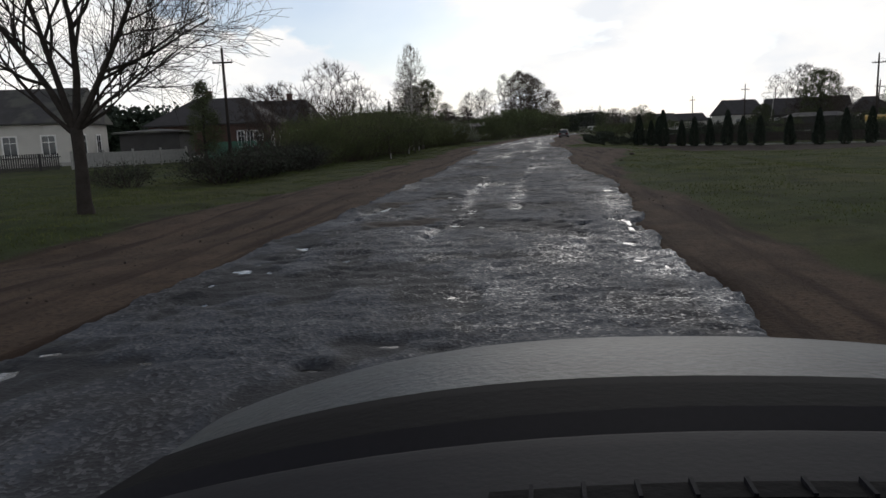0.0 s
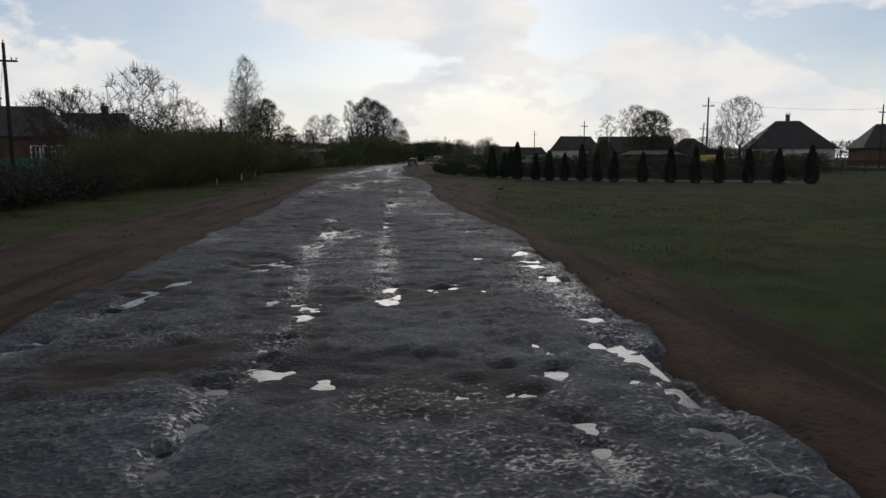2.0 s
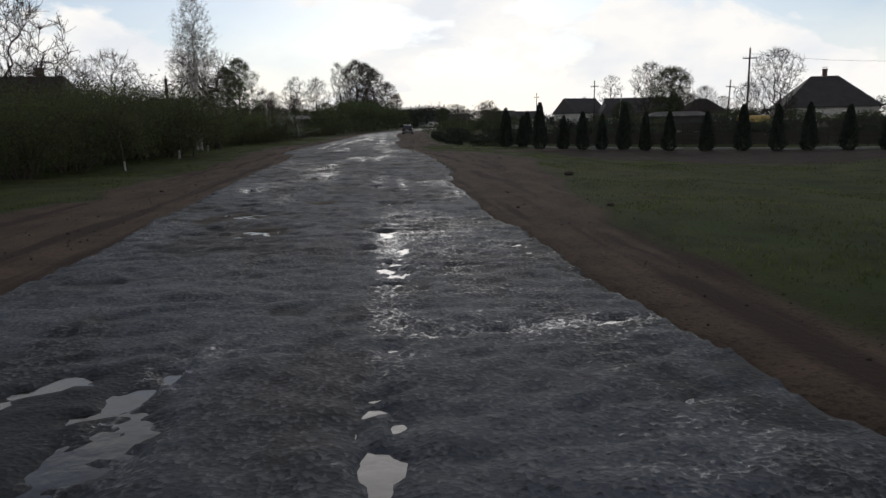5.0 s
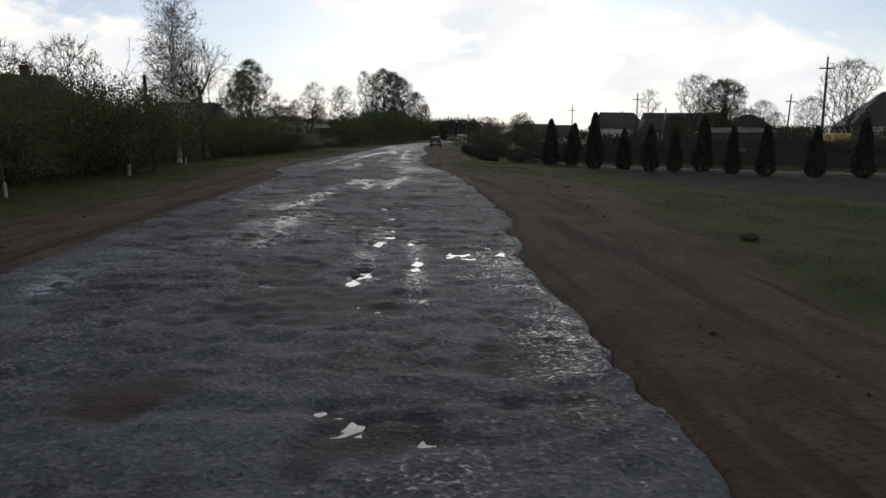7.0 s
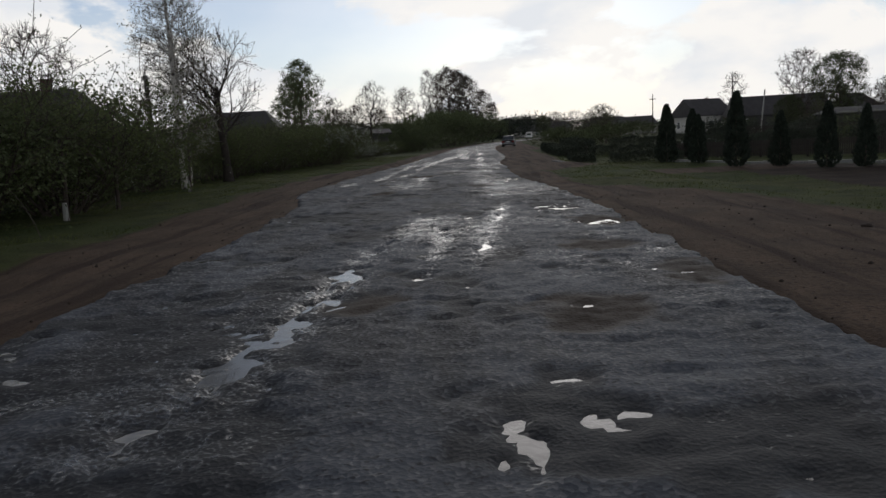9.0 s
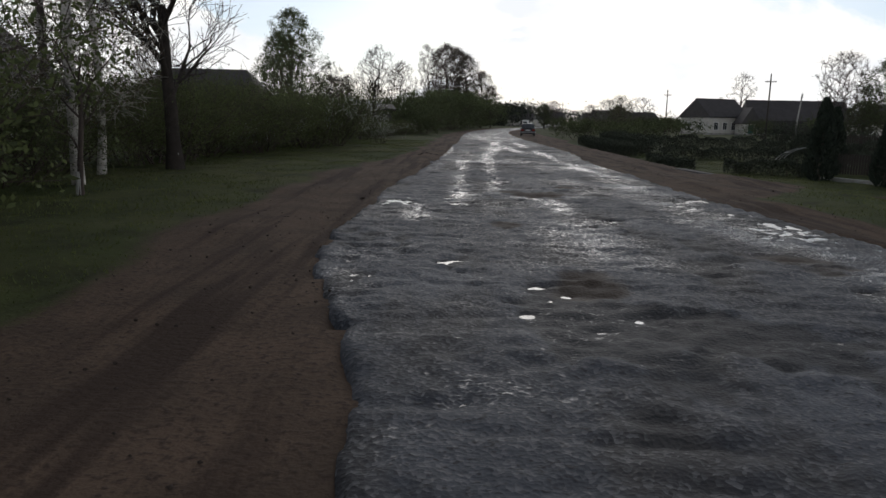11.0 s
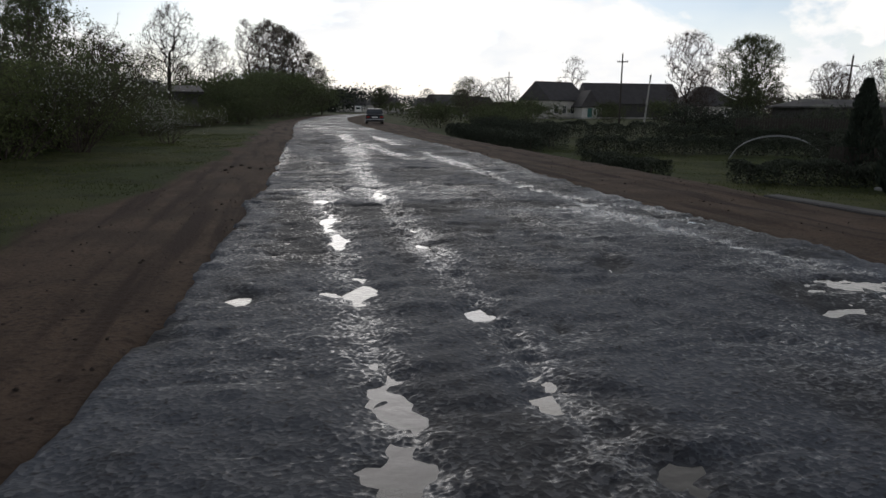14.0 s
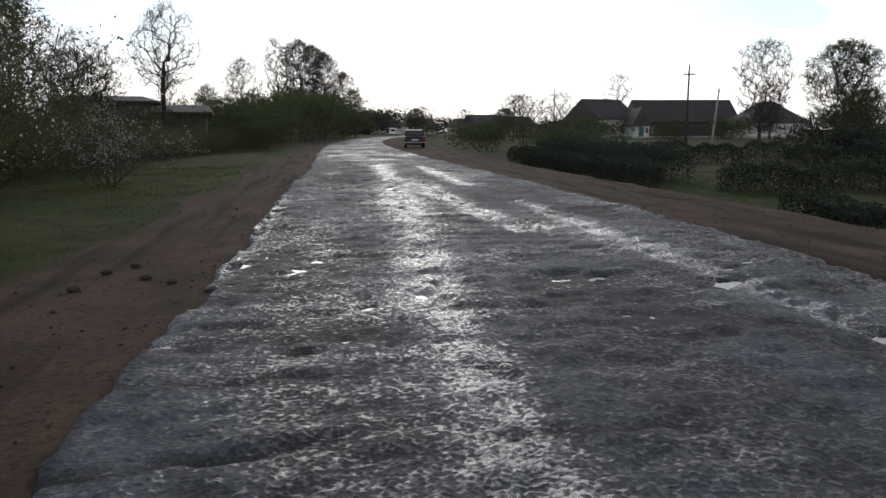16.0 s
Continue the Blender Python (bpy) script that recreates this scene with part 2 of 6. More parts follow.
# ---- the ground ----
def road_centre(y):
    y = np.asarray(y, float)
    c = np.interp(y, [-400, 46, 50, 56, 62, 66, 70, 77, 83, 92, 100], [0, -0.05, -0.4, -1.15, -1.45, -1.2, -0.85, -0.5, -0.15, 0.0, 0.05])
    far = np.clip(y - 96, 0, None)
    return c + 0.00075 * np.minimum(far, 260) ** 2 + np.clip(far - 260, 0, None) * 0.39


# the ragged edges of the asphalt: how far west and east of the line x = 0 they lie
EDGE_WEST = [(-60, -2.45), (10, -2.4), (24, -2.45), (33, -2.76), (38, -2.98), (46, -2.95), (51, -3.2), (55, -4.1), (57, -4.25), (62, -4.08), (66, -3.85), (70, -3.52), (73, -3.42), (76, -3.22), (80, -3.0), (86, -2.83), (96, -2.4), (104, -2.1)]
EDGE_EAST = [(-60, 2.4), (8, 2.45), (13, 2.75), (17, 2.95), (20, 2.7), (24, 2.5), (28, 2.35), (33, 2.4), (38, 2.8), (48, 2.95), (54, 2.6), (59, 2.15), (66, 2.05), (70, 2.2), (75, 2.15), (78, 2.55), (83, 2.9), (92, 3.1), (104, 3.2)]


def road_inside(x, y):
    """How far inside the asphalt a place lies, west edge and east edge; negative outside."""
    far = np.clip(np.asarray(y, float) - 104, 0, None)
    bend = np.where(far > 0, road_centre(y) - road_centre(104.0), 0.0)
    west = np.interp(y, [a for a, _ in EDGE_WEST], [b for _, b in EDGE_WEST]) + bend
    east = np.interp(y, [a for a, _ in EDGE_EAST], [b for _, b in EDGE_EAST]) + bend
    return x - west + 0.085 * fractal(y * 0.9, y * 0 - 9.0, 61, 4, 0.6), east - x + 0.085 * fractal(y * 0.9, y * 0 + 9.0, 61, 4, 0.6)


def hash_noise(x, y, seed):
    """Smooth value noise on arrays, in -1..1."""
    xi, yi = np.floor(x).astype(np.int64), np.floor(y).astype(np.int64)
    xf, yf = x - xi, y - yi
    u, v = xf * xf * (3 - 2 * xf), yf * yf * (3 - 2 * yf)

    def h(a, b):
        n = (a * 374761393 + b * 668265263 + seed * 974634777) & 0x7FFFFFFF
        n = ((n ^ (n >> 13)) * 1274126177) & 0x7FFFFFFF
        return ((n ^ (n >> 16)) & 0xFFFF) / 32767.5 - 1
    return (h(xi, yi) * (1 - u) + h(xi + 1, yi) * u) * (1 - v) + (h(xi, yi + 1) * (1 - u) + h(xi + 1, yi + 1) * u) * v


def fractal(x, y, seed, octaves=4, gain=0.5):
    out, a = 0, 1.0
    for k in range(octaves):
        out = out + a * hash_noise(x * 2 ** k, y * 2 ** k, seed + k)
        a *= gain
    return out


def ground_z(x, y):
    """Height of the land: level with the road on the west, falling to gardens 0.65 m lower on the east."""
    d = x - road_centre(y)
    crest = np.interp(y, [30, 50, 64, 72, 130], [8.0, 7.5, 7.2, 4.9, 5.5])
    east = np.clip((d - crest) / 3.2, 0, 1)
    east = east * east * (3 - 2 * east)
    fade = np.clip((y - 30) / 25, 0.35, 1) * np.clip((150 - y) / 60, 0.5, 1)
    z = -0.62 * east * fade
    ruts = 0.035 * hash_noise(x * 2.4 + 0.6 * np.sin(y * 0.11), y * 0.13, 71) * np.clip((np.abs(d) - 2.8) / 0.6, 0, 1) * np.clip((9 - np.abs(d)) / 3, 0, 1)
    z = z + ruts
    rough = np.clip((np.abs(d) - 2.6) / 2.0, 0, 1)
    z = z + rough * (0.035 * fractal(x * 0.9, y * 0.9, 5) + 0.06 * fractal(x * 0.12, y * 0.12, 9, 2))
    west, east = road_inside(x, y)
    under = np.clip((np.minimum(west, east) - 0.01) / 0.3, 0, 1)
    return z - 0.02 - 0.33 * under


def gz(x, y):
    return float(ground_z(np.array([x], float), np.array([y], float))[0])


def grid_mesh(name, xs, ys, zs, material, shift=None):
    nx, ny = len(xs), len(ys)
    X, Y = np.meshgrid(xs, ys)
    if shift is not None:
        X = X + shift(Y)
    Z = zs(X, Y)
    v = np.stack([X, Y, Z], -1).reshape(-1, 3)
    i = (np.arange(ny - 1)[:, None] * nx + np.arange(nx - 1)[None]).ravel()
    f = np.stack([i, i + 1, i + nx + 1, i + nx], -1)
    me = bpy.data.meshes.new(name)
    me.vertices.add(len(v))
    me.vertices.foreach_set("co", v.ravel())
    me.loops.add(f.size)
    me.loops.foreach_set("vertex_index", f.ravel())
    me.polygons.add(len(f))
    me.polygons.foreach_set("loop_start", np.arange(0, f.size, 4))
    me.polygons.foreach_set("use_smooth", np.ones(len(f), bool))
    me.update(calc_edges=True)
    me.materials.append(material)
    return new(name, me), X, Y


def ramped(*stops):
    """Coordinates from (start, step) pairs up to a last value."""
    out = []
    for (a, step), (b, _) in zip(stops, stops[1:]):
        n = max(1, round((b - a) / step))
        out += [a + (b - a) * k / n for k in range(n)]
    return np.array(out + [stops[-1][0]])


def smooth_lt(v, edge, soft):
    return 1 / (1 + np.exp(np.clip((v - edge) / soft, -40, 40)))


# bare earth beside the road: how wide it is on each side
DIRT_WEST = [(-60, 5.6), (10, 5.6), (20, 5.0), (40, 5.4), (54, 5.2), (62, 4.6), (70, 4.9), (86, 4.4), (110, 4.2), (200, 4.0)]
DIRT_EAST = [(-60, 3.9), (20, 3.6), (28, 4.0), (34, 5.2), (44, 6.9), (50, 6.6), (56, 4.6), (62, 4.8), (66, 7.5), (69, 7.0), (72, 6.0), (80, 6.6), (92, 6.6), (108, 6.5), (120, 8.5), (140, 8.5), (200, 4.6)]


def dirt_mask(x, y):
    d = x - road_centre(y)
    wob = 0.35 * fractal(x * 0.6, y * 0.35, 21, 3)
    west = np.interp(y, [a for a, _ in DIRT_WEST], [b for _, b in DIRT_WEST])
    east = np.interp(y, [a for a, _ in DIRT_EAST], [b for _, b in DIRT_EAST])
    edge = np.where(d < 0, west, east)
    track = smooth_lt(np.abs(y - 67.5 - 0.1 * (x - 5)), 1.9, 0.2) * smooth_lt(x, 16, 1) * (d > 0)
    return np.clip(smooth_lt(np.abs(d) + wob, edge, 0.16) + track, 0, 1)


# the dug bed between the kerb and the grass on the east side
BED = [(12.6, 70.5), (16.5, 66.0), (20.5, 61.6), (25.5, 58.4), (34, 54), (34, 46.5), (24, 45.0), (19, 42.5), (15.2, 40), (12.9, 46), (12.2, 54), (11.9, 63)]


def bed_mask(x, y):
    x = x + 0.5 * fractal(x * 0.5, y * 0.5, 23, 3)
    inside = np.zeros(np.shape(x), bool)
    for (ax, ay), (bx, by) in zip(BED, BED[1:] + BED[:1]):
        if ay != by:
            inside ^= ((ay > y) != (by > y)) & (x < (bx - ax) * (y - ay) / (by - ay) + ax)
    return inside.astype(float)


def ground_material():
    m = bpy.data.materials.new("verge_grass_and_earth")
    m.use_nodes = True
    nodes, links = m.node_tree.nodes, m.node_tree.links
    bsdf = nodes["Principled BSDF"]
    co = nodes.new("ShaderNodeTexCoord")
    att = nodes.new("ShaderNodeAttribute")
    att.attribute_name = "earth"

    def tex(scale, detail=6, rough=0.6):
        n = nodes.new("ShaderNodeTexNoise")
        n.inputs["Scale"].default_value, n.inputs["Detail"].default_value, n.inputs["Roughness"].default_value = scale, detail, rough
        links.new(co.outputs["Object"], n.inputs["Vector"])
        return n

    def mixc(a, b, fac, lo=0.4, hi=0.6):
        r = nodes.new("ShaderNodeMapRange")
        r.inputs["From Min"].default_value, r.inputs["From Max"].default_value = lo, hi
        links.new(fac, r.inputs["Value"])
        x = nodes.new("ShaderNodeMix")
        x.data_type = "RGBA"
        for slot, v in (("A", a), ("B", b)):
            if isinstance(v, tuple):
                x.inputs[slot].default_value = (*v, 1)
            else:
                links.new(v, x.inputs[slot])
        links.new(r.outputs["Result"], x.inputs["Factor"])
        return x.outputs["Result"]
    big, mid, fine = tex(0.15), tex(1.1), tex(22, 5)
    grass = mixc((0.038, 0.052, 0.016), (0.062, 0.066, 0.025), big.outputs["Fac"])
    grass = mixc(grass, (0.021, 0.027, 0.011), mid.outputs["Fac"], 0.45, 0.7)
    earth = mixc((0.068, 0.049, 0.036), (0.1, 0.07, 0.05), mid.outputs["Fac"])
    earth = mixc(earth, (0.038, 0.028, 0.022), fine.outputs["Fac"], 0.5, 0.7)
    # tyre tracks drawn out along the road
    ruts, along = tex(1.0, 4, 0.55), nodes.new("ShaderNodeMapping")
    along.inputs["Scale"].default_value = (2.6, 0.16, 1)
    links.new(co.outputs["Object"], along.inputs["Vector"])
    links.new(along.outputs["Vector"], ruts.inputs["Vector"])
    earth = mixc(earth, (0.042, 0.029, 0.022), ruts.outputs["Fac"], 0.5, 0.62)
    bed = nodes.new("ShaderNodeAttribute")
    bed.attribute_name = "bed"
    grass = mixc(grass, mixc((0.022, 0.016, 0.013), (0.04, 0.029, 0.022), mid.outputs["Fac"]), bed.outputs["Fac"], 0.3, 0.7)
    add = nodes.new("ShaderNodeMath")
    add.operation = "MULTIPLY_ADD"
    add.inputs[1].default_value, add.inputs[2].default_value = 0.7, -0.35
    links.new(fine.outputs["Fac"], add.inputs[0])
    edge = nodes.new("ShaderNodeMath")
    links.new(att.outputs["Fac"], edge.inputs[0])
    links.new(add.outputs[0], edge.inputs[1])
    links.new(mixc(grass, earth, edge.outputs[0], 0.35, 0.65), bsdf.inputs["Base Color"])
    bsdf.inputs["Roughness"].default_value = 0.95
    bsdf.inputs["Specular IOR Level"].default_value = 0.08
    b = nodes.new("ShaderNodeBump")
    b.inputs["Strength"].default_value, b.inputs["Distance"].default_value = 0.7, 0.03
    links.new(fine.outputs["Fac"], b.inputs["Height"])
    links.new(b.outputs["Normal"], bsdf.inputs["Normal"])
    return m


gx = ramped((-2500, 400), (-300, 60), (-60, 4), (-20, 0.6), (-9, 0.22), (9, 0.3), (14, 0.5), (36, 3), (120, 20), (400, 300), (2500, 1))
gy = ramped((-800, 200), (-60, 8), (-4, 0.5), (5, 0.3), (100, 0.5), (130, 3), (300, 20), (700, 200), (3500, 1))
ground, GX, GY = grid_mesh("ground", gx, gy, ground_z, ground_material())
attr = ground.data.attributes.new("earth", "FLOAT", "POINT")
attr.data.foreach_set("value", dirt_mask(GX, GY).ravel())
dug = ground.data.attributes.new("bed", "FLOAT", "POINT")
dug.data.foreach_set("value", bed_mask(GX, GY).ravel())
tagged(ground, "level village verge of short grass with bare brown earth beside the road", "ground", kind="structure")

# ---- the road ----
# standing water lies where the worn surface sags: half width, depth, line; from the start to the first bare verge, on to the bend, past it
SAGS_NEAR = [
    (0.10, 0.05, (0.62, 11.0), (0.6, 18.0), (0.73, 21.1), (0.79, 25.6)), (0.06, 0.045, (0.73, 21.1), (2.68, 21.4)), (0.13, 0.042, (-0.23, 21.2), (-0.57, 20.3), (-0.45, 18.3)),
    (0.11, 0.042, (-0.6, 15.6), (-0.53, 14.5)), (0.13, 0.04, (-0.6, 13.5), (-1.5, 13.5)), (0.2, 0.045, (2.63, 14.6), (2.22, 9.6), (2.16, 7.6), (2.19, 5.5)),
    (0.07, 0.045, (1.68, 9.6), (1.52, 6.9)), (0.1, 0.042, (-0.42, 20.0), (-0.38, 12.8), (-0.07, 10.3), (-0.43, 7.6)), (0.11, 0.045, (-1.68, 11.8), (-1.97, 9.5)), (0.13, 0.04, (-1.82, 7.1), (-1.7, 6.6)),
]
SAGS_MID = [
    (0.12, 0.05, (-0.16, 47.9), (-0.55, 45.0), (-0.79, 43.0), (-0.8, 40.7), (-1.2, 38.7)), (0.08, 0.042, (0.18, 46.2), (0.1, 42.6)), (0.09, 0.042, (1.18, 49.6), (0.85, 46.3), (0.57, 42.8)),
    (0.09, 0.05, (0.68, 39.0), (1.0, 37.2), (0.98, 36.4)), (0.06, 0.045, (1.22, 36.3), (1.84, 36.8)), (0.1, 0.05, (0.9, 37.7), (0.9, 35.8), (0.7, 33.8), (0.69, 32.1)), (0.05, 0.045, (1.27, 34.9), (1.23, 31.2)),
    (0.11, 0.045, (-0.79, 37.6), (-0.61, 35.9), (-0.58, 34.1)), (0.1, 0.045, (-2.12, 32.8), (-1.95, 31.8)), (0.1, 0.042, (-0.57, 42.8), (-0.84, 39.9), (-2.0, 39.4)),
]
SAGS_PAST = [
    (0.12, 0.052, (-2.45, 73.5), (-2.5, 69.0), (-2.6, 65.0), (-2.75, 60.0)), (0.12, 0.048, (-1.3, 77.5), (-1.6, 72.0), (-1.75, 67.0), (-1.93, 62.4)), (0.1, 0.048, (1.3, 84.0), (1.1, 74.5), (1.25, 71.0)),
    (0.07, 0.045, (-0.05, 86.0), (0.6, 80.5)), (0.05, 0.045, (-3.4, 73.7), (-1.55, 73.5)), (0.07, 0.048, (1.25, 71.2), (1.95, 70.4)), (0.07, 0.045, (0.93, 70.5), (1.78, 65.8)),
    (0.2, 0.045, (-0.41, 88.0), (-0.92, 82.4), (-1.16, 79.3), (-1.39, 77.0)), (0.11, 0.05, (0.36, 88.7), (0.2, 82.0), (0.27, 80.3)), (0.13, 0.05, (1.35, 83.7), (1.3, 80.9)), (0.08, 0.05, (-2.83, 86.0), (-3.05, 79.0), (-3.2, 76.3)),
    (0.08, 0.045, (1.25, 78.5), (1.33, 77.2)), (0.12, 0.042, (-3.39, 59.8), (-3.3, 58.0)), (0.1, 0.042, (-1.54, 61.1), (-1.06, 60.6), (-1.1, 59.1)), (0.16, 0.045, (-0.3, 90.0), (0.2, 99.0)), (0.13, 0.045, (1.2, 88.0), (1.5, 97.0)),
]
POTHOLES = [(-1.1, 9.2, 0.55, 0.05), (-1.7, 12.0, 0.5, 0.045), (-0.9, 13.4, 0.4, 0.035), (-2.0, 15.5, 0.5, 0.04), (-1.0, 26.0, 0.5, 0.05), (-0.3, 29.2, 0.35, 0.04),
            (-1.5, 27.5, 0.6, 0.05), (-1.2, 61.8, 0.8, 0.06), (-0.4, 63.3, 0.3, 0.04), (-0.3, 41.5, 0.3, 0.05), (1.5, 41.0, 0.5, 0.04), (2.2, 44.0, 0.6, 0.04), (2.7, 42.4, 0.55, 0.04), (2.5, 46.5, 0.5, 0.04), (-2.1, 57.5, 0.35, 0.04), (0.9, 55.5, 0.6, 0.05), (-1.6, 54, 0.4, 0.03)]
HALF = 2.72


def pothole_mask(x, y):
    m = x * 0.0
    for px, py, r, _ in POTHOLES:
        d = np.hypot(x - px, (y - py) * 0.8) / r + 0.55 * fractal(x * 1.7, y * 1.7, 57, 4)
        m = np.maximum(m, smooth_lt(d, 0.7, 0.08))
    return m


def seam_mask(x, y):
    """Cracks that run across the western lane every metre or so."""
    k = y / 1.05 + 0.22 * hash_noise(x * 0.5, y * 0.9, 81) + 0.05 * fractal(x * 3, y * 0.3, 83, 2)
    near = np.abs(k - np.round(k)) * 1.05
    lane = smooth_lt(x, -0.9, 0.1) + 0.7 * smooth_lt(np.abs(x - 1.6), 0.8, 0.1) * (hash_noise(x * 0.2, np.round(k) * 3.7, 85) > 0.2)
    here = smooth_lt(-y, -70, 0.6) * smooth_lt(y, 100, 2) + 0.6 * (hash_noise(np.round(k) * 1.7, x * 0.15, 87) > 0.35)
    return np.clip(smooth_lt(near, 0.035, 0.012) * lane * here * (hash_noise(x * 1.1, np.round(k) * 2.3, 89) > -0.35), 0, 1)


def sag_field(x, y, grow, reach):
    """How far each place sags, in metres, and how near it lies to a line of sags."""
    deep, near = x * 0.0, x * 0.0
    for w, depth, *line in SAGS_NEAR + SAGS_MID + SAGS_PAST:
        for (x0, y0), (x1, y1) in zip(line, line[1:]):
            t = np.clip(((x - x0) * (x1 - x0) + (y - y0) * (y1 - y0)) / ((x1 - x0) ** 2 + (y1 - y0) ** 2), 0, 1)
            d = np.hypot(x - x0 - t * (x1 - x0), y - y0 - t * (y1 - y0))
            deep = np.maximum(deep, 0.9 * depth * np.exp(-(d / np.maximum(1.25 * w * grow, 0.03)) ** 2))
            near = np.maximum(near, np.exp(-(d / (reach * w + 0.05)) ** 2))
    return deep, near


def worn_mask(x, y):
    """Where the top layer of the asphalt has broken away in ragged flakes, most of all in the western lane."""
    u = x - road_centre(y)
    lane = 0.4 * np.exp(-((u + 1.0) / 1.0) ** 2) + 0.12 * np.exp(-((u - 1.2) / 0.8) ** 2)
    stretch = np.interp(y, [4, 9, 22, 30, 50, 56, 62, 70, 84, 92, 100], [0.5, 1.0, 1.0, 1.1, 1.1, 0.7, 0.4, -0.6, -0.6, 0.8, 1.0])
    return smooth_lt(-(fractal(x * 1.05, y * 0.8, 91, 5, 0.6) + 0.9 * lane * stretch), -0.42, 0.05)


def road_z(x, y):
    u = x - road_centre(y)
    crack = np.abs(fractal(x * 0.55 + 3, y * 1.6, 31, 3))
    z = 0.008 * fractal(x * 0.5, y * 0.9, 33, 3) + 0.008 * fractal(x * 3.3, y * 5.0, 37, 3, 0.7) - 0.018 * np.clip(0.16 - crack, 0, 1) / 0.16
    deep, _ = sag_field(x, y, 1 + 0.6 * fractal(x * 1.6, y * 1.3, 51, 4), 1.2)
    stones = np.clip(1.5 * hash_noise(x * 11.0, y * 9.0, 99) + 0.9 * hash_noise(x * 4.5, y * 3.5, 98), 0, 1)
    z = z - deep * np.clip(0.72 + 0.85 * fractal(x * 2.0, y * 1.8, 53, 5, 0.65), 0, 1.25) * (1 - stones)
    z = z - (0.019 + 0.011 * fractal(x * 1.7, y * 1.7, 95, 3)) * worn_mask(x, y)
    ridge = np.exp(-((u + 1.1) / 1.1) ** 2) * np.interp(y, [4, 9, 50, 58], [0.4, 1, 1, 0.3]) + 0.25
    z = z + 0.024 * ridge * np.clip(fractal(x * 0.8, y * 1.5, 93, 3) - 0.1, 0, 1)
    z = z + 0.009 * fractal(x * 5.5, y * 6.5, 59, 3, 0.8) + 0.010 * hash_noise(x * 13.0, y * 12.0, 97)
    z = z - 0.012 * pothole_mask(x, y) - 0.012 * seam_mask(x, y)
    z = z + 0.012 - 0.012 * (u / HALF) ** 2
    z = z + 0.007 * np.interp(y, [68, 76, 88, 92], [0, 1, 1, 0]) + stones * np.clip(-0.014 - z, 0, 0.04)
    west, east = road_inside(x, y)
    edge = -np.minimum(west, east)
    return np.where(edge > 0, z - np.minimum(edge * 1.6, 0.4), z)


def damp_mask(x, y):
    """Wheel tracks and sags in which a thin film of rain stays between the stones."""
    _, near = sag_field(x, y, 1.0, 1.3)
    base = np.interp(y, [5, 15, 25, 60, 70, 90], [0.16, 0.06, 0.16, 0.24, 0.36, 0.4])
    return np.clip(np.interp(y, [60, 76], [0.5, 0.66]) * near + 0.34 * fractal(x * 0.9, y * 0.3, 71, 4) + 0.2 * fractal(x * 1.5, y * 4.0, 73, 3) + base - 0.8 * pothole_mask(x, y), 0, 1)


